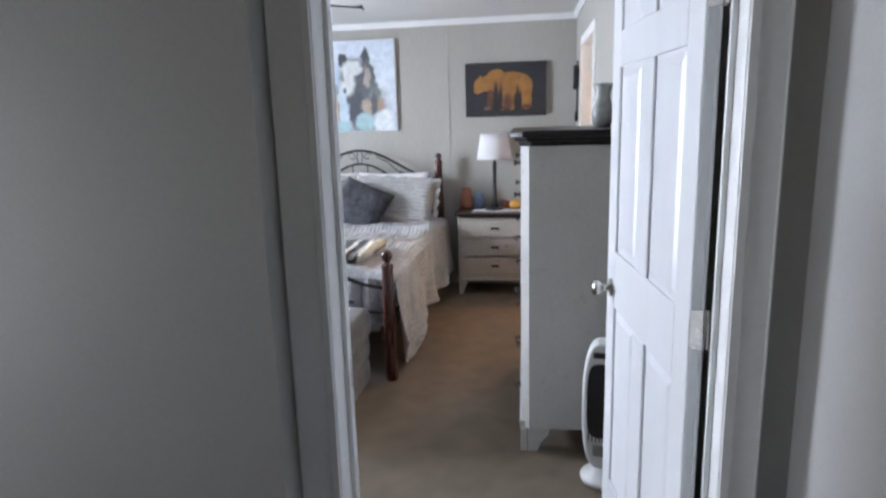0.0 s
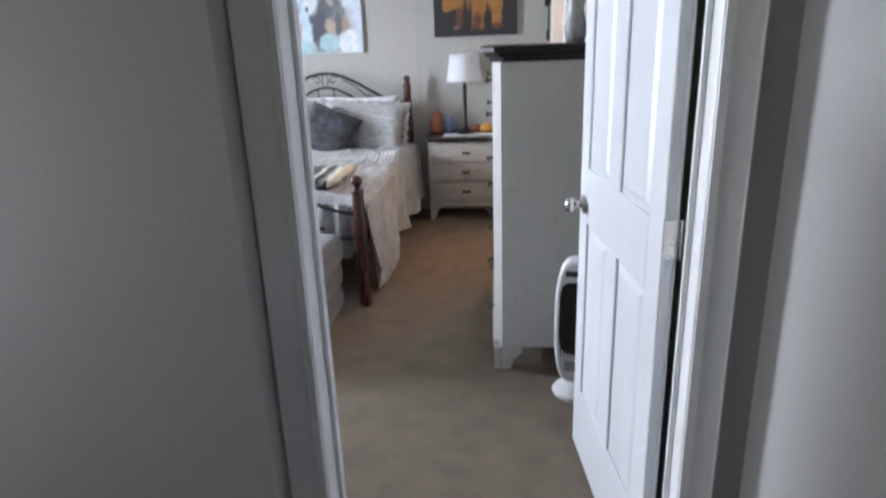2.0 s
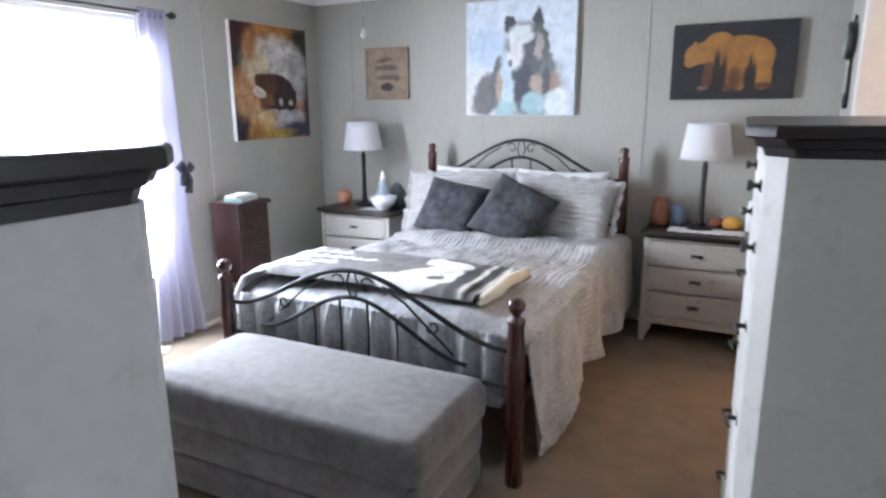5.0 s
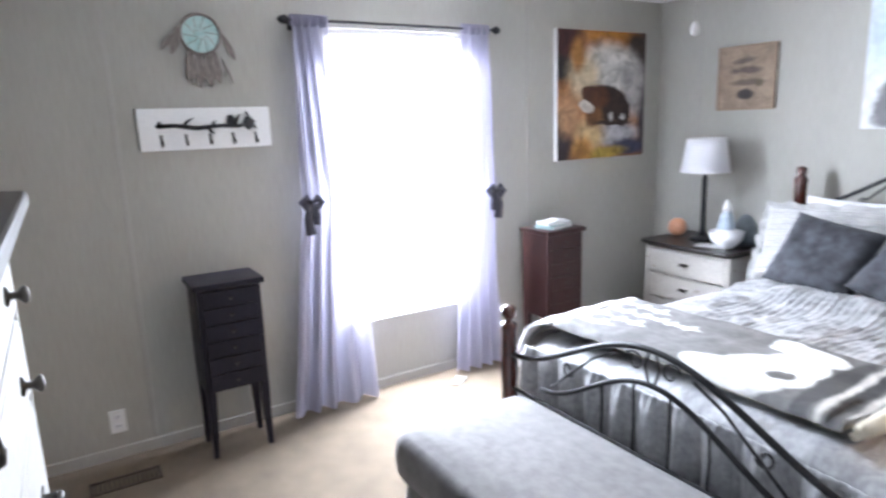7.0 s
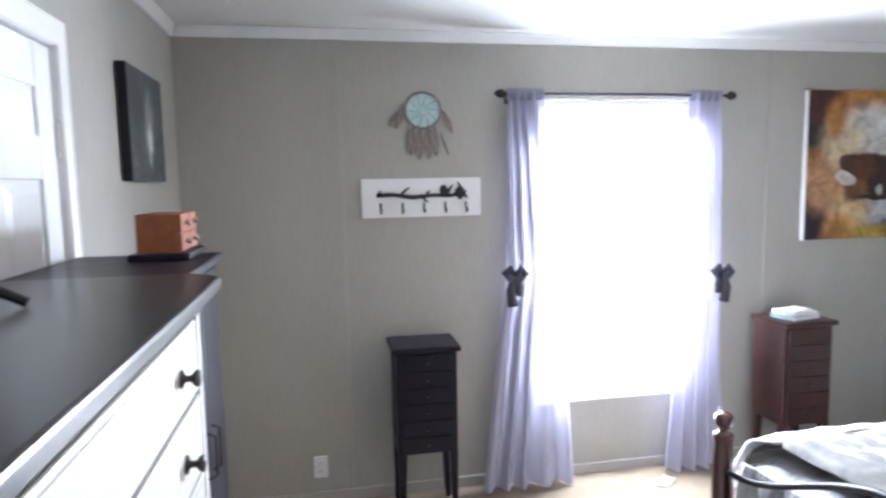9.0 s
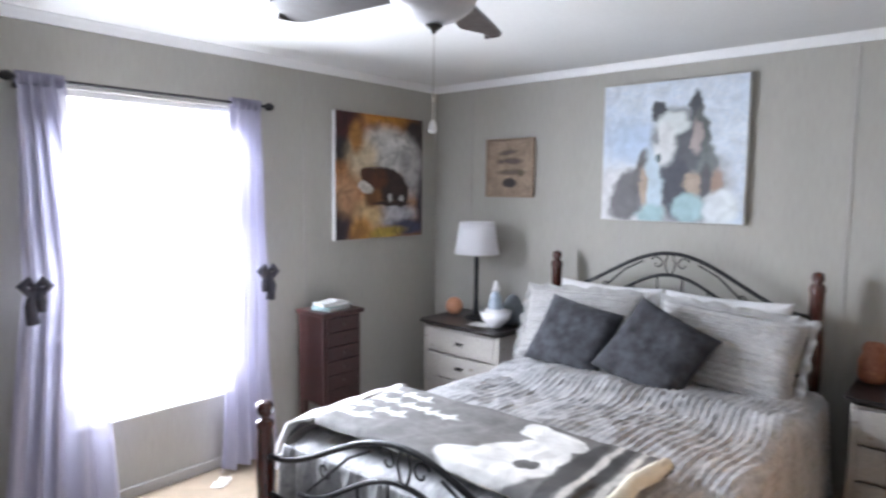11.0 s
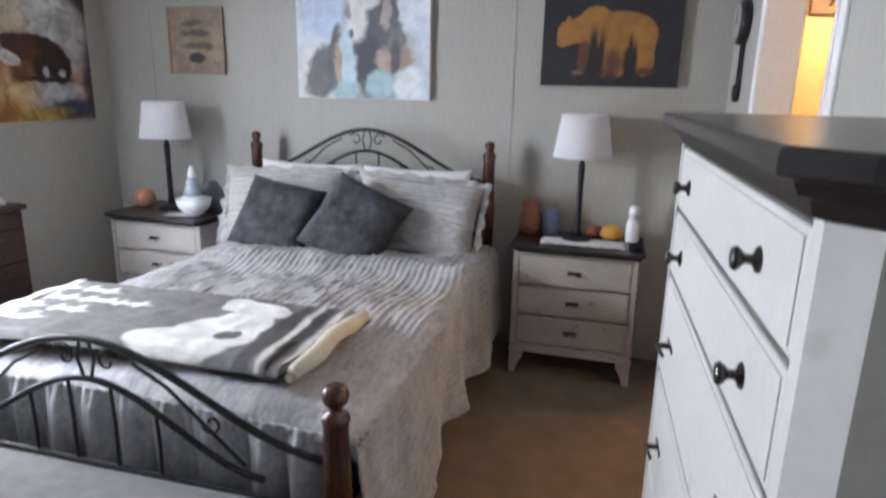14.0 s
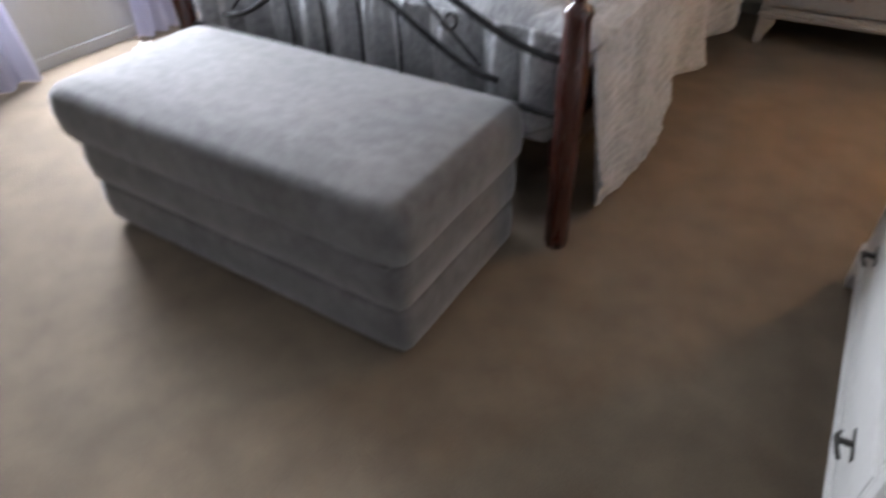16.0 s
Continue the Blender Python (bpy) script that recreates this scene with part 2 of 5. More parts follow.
FEATHER = surface("grey_feather", (0.13, 0.11, 0.10), (0.30, 0.26, 0.24), 0.85, 30, bump=0.4, stretch=(4, 4, 0.6))
CANVAS = surface("canvas_edge", (0.60, 0.60, 0.60), (0.70, 0.70, 0.70), 0.85, 12, bump=0.2, grain=200)
VENT = surface("brown_vent", (0.05, 0.04, 0.03), (0.09, 0.07, 0.055), 0.5, 12, metal=0.4, bump=0.05)
BOWL = surface("frosted_bowl", (0.52, 0.52, 0.54), (0.60, 0.60, 0.62), 0.4, 6, bump=0.03)
BLADE = surface("walnut_blade", (0.018, 0.013, 0.012), (0.04, 0.028, 0.024), 0.4, 4, bump=0.04, grain=30, stretch=(8, 8, 1))
BATHWALL = surface("bath_wall", (0.62, 0.52, 0.33), (0.70, 0.60, 0.40), 0.6, 4, bump=0.05)
SIGNWOOD = surface("sign_wood", (0.22, 0.155, 0.105), (0.31, 0.225, 0.16), 0.7, 6, bump=0.15, grain=50, stretch=(1, 4, 4))
WALNUT = surface("walnut_bar", (0.05, 0.022, 0.012), (0.09, 0.042, 0.022), 0.4, 6, bump=0.05)
BULB = glow("lit_shade", (1.0, 0.76, 0.42), 9.0)
OUTSIDE = glow("bright_overcast", (0.95, 0.98, 1.0), 5.0)
GRASS = surface("outdoor_ground", (0.20, 0.20, 0.16), (0.34, 0.33, 0.28), 0.95, 2, bump=0.4)
EBONY.node_tree.nodes["Principled BSDF"].inputs["Specular IOR Level"].default_value = 0.25
wood = ESPRESSO.node_tree.nodes["Principled BSDF"].inputs["Roughness"]
ESPRESSO.node_tree.links.remove(wood.links[0])
wood.default_value = 0.3
SCREEN.node_tree.nodes["Principled BSDF"].inputs["Specular IOR Level"].default_value = 0.22
PANE = glassy("window_glass", (1, 1, 1))
CLEAR = surface("frosted_bottle", (0.30, 0.36, 0.43), (0.40, 0.46, 0.53), 0.3, 9, bump=0.05)


# ---- building helpers ----
def part(name, bm, material, parent=None, label="", smooth=False):
    bmesh.ops.recalc_face_normals(bm, faces=bm.faces)
    me = bpy.data.meshes.new(name)
    bm.to_mesh(me)
    bm.free()
    me.materials.append(material)
    if smooth:
        me.shade_smooth()
    ob = new(name, me)
    ob.parent = parent
    if label:
        ob["label"] = label
    return ob


def thing(name, label, category, m=None, group=""):
    ob = new(name)
    ob.empty_display_size = 0.05
    ob.matrix_basis = m or Matrix()
    return tagged(ob, label, category, group)


def structure(name, bm, material, label="", m=None):
    ob = part(name, bm, material)
    if m:
        ob.matrix_basis = m
    return tagged(ob, label, "", "", "structure")


def box(bm, a, b, bev=0.0, seg=2):
    geo = bmesh.ops.create_cube(bm, size=1)["verts"]
    for v in geo:
        v.co = Vector([a[i] + (b[i] - a[i]) * (v.co[i] + 0.5) for i in range(3)])
    if bev:
        es = list({e for v in geo for e in v.link_edges})
        bmesh.ops.bevel(bm, geom=es, offset=bev, segments=seg, profile=0.5, affect="EDGES")
    return bm


def boxes(*bs, bev=0.0):
    bm = bmesh.new()
    for a, b in bs:
        box(bm, a, b, bev)
    return bm


def tube(bm, pts, r, seg=8):
    pts = [Vector(p) for p in pts]
    rs = r if isinstance(r, (list, tuple)) else [r] * len(pts)
    up, rings = None, []
    for i, p in enumerate(pts):
        d = (pts[min(i + 1, len(pts) - 1)] - pts[max(i - 1, 0)]).normalized()
        up = d.orthogonal().normalized() if up is None else (up - d * up.dot(d)).normalized()
        side = d.cross(up)
        rings.append([bm.verts.new(p + rs[i] * (math.cos(k * math.tau / seg) * up + math.sin(k * math.tau / seg) * side)) for k in range(seg)])
    for a, b in zip(rings, rings[1:]):
        for k in range(seg):
            bm.faces.new((a[k], a[(k + 1) % seg], b[(k + 1) % seg], b[k]))
    bm.faces.new(rings[0][::-1])
    bm.faces.new(rings[-1])
    return bm


def lathe(bm, profile, seg=24, at=(0, 0, 0), squash=1.0):
    rings = []
    for r, z in profile:
        rings.append([bm.verts.new((at[0] + r * math.cos(k * math.tau / seg), at[1] + squash * r * math.sin(k * math.tau / seg), at[2] + z)) for k in range(seg)])
    for a, b in zip(rings, rings[1:]):
        for k in range(seg):
            bm.faces.new((a[k], a[(k + 1) % seg], b[(k + 1) % seg], b[k]))
    bm.faces.new(rings[0][::-1])
    bm.faces.new(rings[-1])
    return bm


def sheet(bm, f, nu, nv):
    g = [[bm.verts.new(f(i / nu, j / nv)) for j in range(nv + 1)] for i in range(nu + 1)]
    for i in range(nu):
        for j in range(nv):
            bm.faces.new((g[i][j], g[i + 1][j], g[i + 1][j + 1], g[i][j + 1]))
    return bm


def prism(bm, outline, depth):
    """A flat outline in x and z, drawn out along y by depth."""
    a = [bm.verts.new((x, 0, z)) for x, z in outline]
    b = [bm.verts.new((x, depth, z)) for x, z in outline]
    bm.faces.new(a)
    bm.faces.new(b[::-1])
    for k in range(len(a)):
        j = (k + 1) % len(a)
        bm.faces.new((a[k], b[k], b[j], a[j]))
    return bm


def wob(x, y, z, s=1.0):
    return noise.noise(Vector((x * s, y * s, z * s)))


# ---- the setting ----
H = 2.44
SKEW = 2.42
EAST = pose(3.94, 4.5, 0, 0, 0, SKEW)

structure("floor", boxes(((-0.12, -0.08, -0.1), (4.35, 4.62, 0.0)), ((4.35, 2.1, -0.1), (5.4, 4.62, 0.0)), ((1.1, -2.7, -0.1), (4.35, -0.08, 0.0))), CARPET, "tan cut-pile carpet")
structure("ceiling", boxes(((-0.12, -0.08, H), (4.35, 4.62, H + 0.1)), ((4.35, 2.1, H), (5.4, 4.62, H + 0.1)), ((1.1, -2.7, H), (4.35, -0.08, H + 0.1))), CEIL, "white ceiling board")
structure("wall_north", boxes(((-0.12, 4.5, 0), (5.4, 4.62, H))), WALL, "greige vinyl panel wall behind the bed")
structure("wall_west", boxes(((-0.12, -0.08, 0), (0, 1.84, H)), ((-0.12, 2.78, 0), (0, 4.5, H)), ((-0.12, 1.84, 0), (0, 2.78, 0.43)), ((-0.12, 1.84, 2.11), (0, 2.78, H))), WALL, "greige vinyl panel wall with a window")
structure("wall_south", boxes(((0, -0.08, 0), (1.38, 0.02, H)), ((2.15, -0.08, 0), (3.23, 0.02, H)), ((1.38, -0.08, 2.07), (2.15, 0.02, H)), ((1.38, -0.08, 0), (2.15, -0.045, 2.07)), ((4.10, -0.08, 0), (4.3, 0.02, H)), ((3.23, -0.08, 2.06), (4.10, 0.02, H))), WALL, "greige wall with the entry door")
structure("wall_east", boxes(((0, -0.62, 0), (0.13, 0, H)), ((0, -4.48, 0), (0.13, -1.52, H)), ((0, -1.52, 2.11), (0.13, -0.62, H))), WALL, "greige wall with an open doorway", EAST)
structure("hall_wall_north", boxes(((1.2, -0.178, 0), (3.149, -0.08, H)), ((3.149, -0.086, 0), (3.23, -0.08, H)), ((4.10, -0.086, 0), (4.22, -0.08, H)), ((3.23, -0.086, 2.06), (4.10, -0.08, H))), HALLWALL, "grey hall wall")
structure("hall_wall_east", boxes(((4.22, -2.6, 0), (4.35, -0.08, H))), HALLWALL, "grey hall wall")
# the openings in these two walls are added, unseen, for the hall fill lamps
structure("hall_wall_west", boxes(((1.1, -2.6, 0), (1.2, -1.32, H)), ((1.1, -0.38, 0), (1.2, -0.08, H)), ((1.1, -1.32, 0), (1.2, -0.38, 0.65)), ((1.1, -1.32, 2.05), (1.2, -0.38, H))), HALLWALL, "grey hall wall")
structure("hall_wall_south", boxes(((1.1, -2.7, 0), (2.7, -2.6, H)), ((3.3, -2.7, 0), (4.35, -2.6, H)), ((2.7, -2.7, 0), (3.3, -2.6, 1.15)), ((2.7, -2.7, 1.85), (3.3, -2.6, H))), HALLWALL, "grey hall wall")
structure("bath_wall_east", boxes(((5.3, 2.1, 0), (5.4, 4.5, H))), BATHWALL, "cream bathroom wall")
structure("bath_wall_south", boxes(((4.17, 2.1, 0), (5.3, 2.2, H))), BATHWALL, "cream bathroom wall")
structure("bath_wall_north", boxes(((4.085, 4.492, 0), (5.3, 4.498, H))), BATHWALL, "cream bathroom wall")
structure("ground", boxes(((-60, -60, -0.6), (60, 60, -0.5))), GRASS, "pale ground outside")
structure("backdrop", boxes(((-2.5, -7, -0.5), (-2.4, 11, 6))), OUTSIDE, "bright overcast distance")


def crown(name, a, b, m=None):
    """A small cove moulding along the top of a wall from a to b, on its left-hand side."""
    a, b = Vector((*a, 0)), Vector((*b, 0))
    d = (b - a).normalized()
    n = Vector((-d.y, d.x, 0))
    prof = [(0, H - 0.001), (0.030, H - 0.001), (0.029, H - 0.008), (0.024, H - 0.016), (0.018, H - 0.034), (0.012, H - 0.05), (0, H - 0.052)]
    bm = bmesh.new()
    rows = [[bm.verts.new(p + n * u + Vector((0, 0, z))) for u, z in prof] for p in (a, b)]
    for k in range(len(prof) - 1):
        bm.faces.new((rows[0][k], rows[0][k + 1], rows[1][k + 1], rows[1][k]))
    bm.faces.new(rows[0])
    bm.faces.new(rows[1][::-1])
    return structure(name, bm, TRIM, "white cove trim", m)


crown("trim", (3.94, 4.5), (0, 4.5))
crown("trim", (0, 4.498), (0, 0.02))
crown("trim", (0, 0.02), (4.1, 0.02))
crown("trim", (0, -4.46), (0, 0), EAST)
# battens that cover the joints of the wall panels
for x in (0.36, 1.575, 2.79):
    structure("batten", boxes(((x - 0.011, 4.496, 0.0), (x + 0.011, 4.5, H - 0.052)), bev=0.0015), BATTEN, "narrow wall batten")
for y in (0.80, 3.24):
    structure("batten", boxes(((0.0, y - 0.011, 0.0), (0.004, y + 0.011, H - 0.052)), bev=0.0015), BATTEN, "narrow wall batten")
structure("baseboard", boxes(((0, 4.488, 0), (3.93, 4.5, 0.06)), ((0, 0.03, 0), (0.012, 4.488, 0.06)), bev=0.003), BATTEN, "low greige baseboard")


def casing(bm, x0, x1, top, w, y, out, wl=None):
    """Stepped door trim round an opening from x0 to x1; out is the way it stands proud of y, wl the width at x0."""
    wl = wl or w
    for inner, d in ((True, 0.016), (False, 0.010), (None, 0.012)):
        ya, yb = sorted((y, y + out * d))
        for sx, xe, ww in ((-1, x0, wl), (1, x1, w)):
            i, o = (0.003, 0.022) if inner else (0.0, ww) if inner is False else (ww - 0.006, ww - 0.001)
            xa, xb = sorted((xe + sx * i, xe + sx * o))
            box(bm, (xa, ya, 0.0), (xb, yb, top + min(o, w)), 0.002)
        i, o = (0.003, 0.022) if inner else (0.0, w) if inner is False else (w - 0.006, w - 0.001)
        box(bm, (x0 - i, ya, top + i), (x1 + i, yb, top + o), 0.002)
    return bm


def doorframe(name, x0, x1, y0, y1, top, m=None, hall=True):
    frame_ob = new(name)
    tagged(frame_ob, "white painted door frame with stepped trim", "door frame", "", "structure")
    if m:
        frame_ob.matrix_basis = m
    part("jamb", boxes(((x0 - 0.02, y0, 0), (x0, y1, top + 0.02)), ((x1, y0, 0), (x1 + 0.02, y1, top + 0.02)), ((x0, y0, top), (x1, y1, top + 0.02)), bev=0.002), TRIM, frame_ob)
    part("trim", casing(bmesh.new(), x0, x1, top, 0.075, y1, 1), TRIM, frame_ob)
    if hall:
        part("trim", casing(bmesh.new(), x0, x1, top, 0.078, y0, -1, 0.100), TRIM, frame_ob)
    return frame_ob


entry_frame = doorframe("door_frame_1", 3.25, 4.08, -0.086, 0.02, 2.04)
part("door_stop", boxes(((3.25, -0.03, 0), (3.262, -0.016, 2.03)), ((4.068, -0.03, 0), (4.08, -0.016, 2.03)), bev=0.002), TRIM, entry_frame)
part("strike_plate", boxes(((3.2485, -0.012, 0.92), (3.2515, 0.018, 0.99))), NICKEL, entry_frame, "nickel strike plate")
doorframe("door_frame_2", -1.50, -0.64, -0.13, 0.0, 2.09, EAST @ pose(0, 0, 0, 0, 0, 90))
doorframe("door_frame_3", 1.40, 2.13, -0.044, 0.02, 2.05, None, False)


def raised(bm, x0, x1, z0, z1, y0, y1, slope):
    """A raised field: a wide bevel from y0 at its rim to y1 on its flat middle."""
    a = [bm.verts.new((x, y0, z)) for x, z in ((x0, z0), (x1, z0), (x1, z1), (x0, z1))]
    s = slope
    b = [bm.verts.new((x, y1, z)) for x, z in ((x0 + s, z0 + s), (x1 - s, z0 + s), (x1 - s, z1 - s), (x0 + s, z1 - s))]
    bm.faces.new(b)
    bm.faces.new(a[::-1])
    for k in range(4):
        bm.faces.new((a[k], a[(k + 1) % 4], b[(k + 1) % 4], b[k]))


def panel_door(name, label, w, h, m, knob=True, barrel=-0.006):
    """A six-panel door: the hinge edge at local x = 0, the leaf along +x, its faces at y = 0 and y = 0.035."""
    d = thing(name, label, "door", m)
    d["kind"] = "structure"
    st, mid = 0.10, 0.115
    zs = [0.27, 0.91, 1.10, 1.69, 1.80, h - 0.115]
    cols = [(st, (w - mid) / 2), ((w + mid) / 2, w - st)]
    bm = boxes(((0.004, 0.008, 0), (w - 0.004, 0.027, h - 0.002)))
    for y0, y1 in ((0, 0.0079), (0.0271, 0.035)):
        for a, b in (((0, 0), (st, h)), ((w - st, 0), (w, h)), ((cols[0][1], zs[0]), (cols[1][0], zs[1])), ((cols[0][1], zs[2]), (cols[1][0], zs[3])), ((cols[0][1], zs[4]), (cols[1][0], zs[5])), ((st, 0), (w - st, zs[0])), ((st, zs[1]), (w - st, zs[2])), ((st, zs[3]), (w - st, zs[4])), ((st, zs[5]), (w - st, h))):
            box(bm, (a[0], y0, a[1]), (b[0], y1, b[1]), 0.0025, 1)
    part("leaf", bm, DOORW, d)
    for x0, x1 in cols:
        for z0, z1 in ((zs[0], zs[1]), (zs[2], zs[3]), (zs[4], zs[5])):
            bm = bmesh.new()
            for y0, y1 in ((0.0079, 0.001), (0.0271, 0.034)):
                raised(bm, x0 + 0.010, x1 - 0.010, z0 + 0.010, z1 - 0.010, y0, y1, 0.022)
            part("panel", bm, DOORW, d)
    if knob:
        for side, y0 in ((-1, 0.0), (1, 0.035)):
            bm = lathe(bmesh.new(), [(0.0, 0), (0.031, 0.0), (0.031, 0.006), (0.012, 0.010), (0.011, 0.032), (0.022, 0.040), (0.027, 0.052), (0.024, 0.063), (0.012, 0.068), (0.0005, 0.069)], 20)
            k = part("knob", bm, NICKEL, d, "brushed nickel door knob", True)
            k.matrix_basis = pose(w - 0.065, y0, 0.97, 90 if side < 0 else -90)
        part("latch_plate", boxes(((w - 0.001, 0.006, 0.94), (w + 0.0015, 0.029, 1.0))), NICKEL, d)
    for z in (0.25, 1.07, 1.80):
        bm = boxes(((-0.002, 0.003, z - 0.045), (0.0005, 0.035, z + 0.045)), bev=0.0008)
        tube(bm, [(-0.001, barrel, z - 0.046), (-0.001, barrel, z + 0.046)], 0.006, 10)
        part("hinge", bm, NICKEL, d, "nickel butt hinge")
    return d


panel_door("door_1", "white six-panel bedroom door standing open on the carpet", 0.80, 2.02, pose(4.070, 0.045, 0.012, 0, 0, 97.8))
panel_door("door_2", "closed white six-panel closet door behind the dresser", 0.725, 2.035, pose(1.4025, -0.020, 0.01), False, 0.041)

# the window
win = new("window_1")
tagged(win, "tall bright window with a white frame", "window", "", "structure")
part("window_frame", boxes(((-0.10, 1.84, 0.43), (-0.055, 1.87, 2.11)), ((-0.10, 2.75, 0.43), (-0.055, 2.78, 2.11)), ((-0.10, 1.87, 0.43), (-0.055, 2.75, 0.46)), ((-0.10, 1.87, 2.08), (-0.055, 2.75, 2.11)), bev=0.004), TRIM, win)
part("window_sill", boxes(((-0.055, 1.842, 0.43), (0.004, 2.778, 0.442)), bev=0.003), TRIM, win)
pane = part("pane", boxes(((-0.080, 1.87, 0.46), (-0.076, 2.75, 2.08))), PANE, win)
pane.visible_shadow = False


# ---- chests and nightstands ----
def pull_knob(parent, x, z, y=0.0):
    bm = lathe(bmesh.new(), [(0.0, 0), (0.017, 0), (0.016, 0.003), (0.0065, 0.007), (0.006, 0.016), (0.012, 0.021), (0.0155, 0.026), (0.013, 0.031), (0.0005, 0.033)], 16)
    k = part("knob", bm, PEWTER, parent, "round dark pewter knob", True)
    k.matrix_basis = pose(x, y, z, 90)


def pull_bail(parent, x, z, y=0.0):
    bm = boxes(((x - 0.0045, y - 0.024, z - 0.006), (x + 0.0045, y, z + 0.006)), bev=0.002)
    box(bm, (x - 0.036, y - 0.003, z - 0.006), (x + 0.036, y, z + 0.006), 0.001)
    tube(bm, [(x - 0.034, y - 0.018, z - 0.012), (x - 0.015, y - 0.026, z - 0.004), (x, y - 0.028, z), (x + 0.015, y - 0.026, z - 0.004), (x + 0.034, y - 0.018, z - 0.012)], [0.0035, 0.0045, 0.006, 0.0045, 0.0035], 8)
    part("pull", bm, PEWTER, parent, "dark pewter bail pull", True)


def moulded_top(name, bm, w, d, z0, z1, over, clip):
    """A slab with clipped front corners and a cove under it: layers that step out towards the top."""
    t = z1 - z0
    layers = [(z0, 0.12), (z0 + 0.26 * t, 0.24), (z0 + 0.32 * t, 0.50), (z0 + 0.54 * t, 0.64), (z0 + 0.60 * t, 0.95), (z0 + 0.64 * t, 1.0), (z1 - 0.008, 1.0), (z1 - 0.003, 0.97), (z1, 0.88)]
    rings = []
    for z, k in layers:
        o = over * k
        c = clip
        e = o * 0.55
        rings.append([bm.verts.new(p) for p in ((-w / 2 - e, d, z), (-w / 2 - e, -o + c, z), (-w / 2 - e + c, -o, z), (w / 2 + e - c, -o, z), (w / 2 + e, -o + c, z), (w / 2 + e, d, z))])
    for a, b in zip(rings, rings[1:]):
        for i in range(6):
            bm.faces.new((a[i], a[(i + 1) % 6], b[(i + 1) % 6], b[i]))
    bm.faces.new(rings[0][::-1])
    bm.faces.new(rings[-1])
    return bm


def foot_outline(w, h, top):
    return [(0, 0), (w * 0.45, 0), (w * 0.62, h * 0.45), (w, h * 0.9), (w, top), (0, top)]


def chest(name, label, category, m, w, d, h, base, drawers, over, pulls, small=False, group=""):
    """A chest: local x along the front, y to the back, front face at y = 0. drawers: (z0, z1, pull kind)."""
    c = thing(name, label, category, m, group)
    paint = WORN_SHADED if small else CREAM
    st = 0.064 if not small else 0.032
    cant = 0.036 if not small else 0.006
    top_t = 0.066 if not small else 0.04
    bm = boxes(((-w / 2 + cant, 0.02, base), (w / 2 - cant, cant, h - top_t)), ((-w / 2, cant, base), (w / 2, d, h - top_t)))
    part("body", bm, paint, c)
    for sx in (-1, 1):
        bm = bmesh.new()
        foot = [(sx * (w / 2 - st), 0.0), (sx * (w / 2 - cant), 0.0), (sx * w / 2, cant), (sx * (w / 2 - cant - 0.002), cant), (sx * (w / 2 - st), 0.02)]
        lo, hi = ([bm.verts.new((x, y, z)) for x, y in foot] for z in (base, h - top_t))
        bm.faces.new(lo)
        bm.faces.new(hi)
        for k in range(5):
            bm.faces.new((lo[k], lo[(k + 1) % 5], hi[(k + 1) % 5], hi[k]))
        part("corner_post", bm, paint, c, "canted front corner")
    bm = boxes(((-w / 2 + st, 0.0145, drawers[-1][0] - 0.006), (w / 2 - st, 0.0195, drawers[0][1] + 0.004)))
    part("drawer_recess", bm, GROOVE, c)
    part("top_rail", boxes(((-w / 2 + st, 0.002, drawers[0][1] + 0.004), (w / 2 - st, 0.0195, h - top_t)), bev=0.0015), paint, c)
    bm = boxes(((-w / 2 + st, 0.002, base), (w / 2 - st, 0.019, drawers[-1][0] - 0.006)), bev=0.002)
    if not small:
        box(bm, (-w / 2 + 0.020, -0.008, base - 0.004), (w / 2 - 0.020, 0.02, base + 0.028), 0.004)
    else:
        box(bm, (-w / 2 - 0.006, -0.008, base), (w / 2 + 0.006, 0.02, base + 0.02), 0.004)
    part("apron", bm, paint, c)
    part("top", moulded_top("top", bmesh.new(), w, d, h - top_t, h, over, 0.055 if not small else 0.03), ESPRESSO, c, "dark espresso wooden top with a cove edge")
    fw = 0.10 if not small else 0.075
    for sx in (-1, 1):
        for y0 in (-0.004, d - 0.03):
            bm = prism(bmesh.new(), [(sx * (w / 2 - x), z) for x, z in foot_outline(fw, base * 0.85, base - 0.004)], 0.03)
            f = part("foot", bm, paint, c)
            f.matrix_basis = pose(0, y0, 0)
        bm = prism(bmesh.new(), foot_outline(fw, base * 0.85, base - 0.004), 0.024)
        f = part("bracket", bm, paint, c)
        f.matrix_basis = pose(sx * w / 2 + (0.0 if sx > 0 else 0.024), 0.03, 0, 0, 0, 90)
    for z0, z1, kind in drawers:
        bm = boxes(((-w / 2 + st + 0.004, 0.001, z0 + 0.003), (w / 2 - st - 0.004, 0.014, z1 - 0.003)), bev=0.003)
        box(bm, (-w / 2 + st + 0.016, -0.0010, z0 + 0.014), (w / 2 - st - 0.016, 0.002, z1 - 0.014), 0.0009)
        dr = part("drawer", bm, paint, c)
        for x in pulls:
            (pull_knob if kind == "knob" else pull_bail)(dr, x, (z0 + z1) / 2 - (0.004 if not small else -0.004), -0.001)
    return c


TALL = [(1.283, 1.426, "knob"), (1.128, 1.278, "knob"), (0.878, 1.123, "bail"), (0.623, 0.873, "bail"), (0.368, 0.618, "bail"), (0.130, 0.363, "bail")]
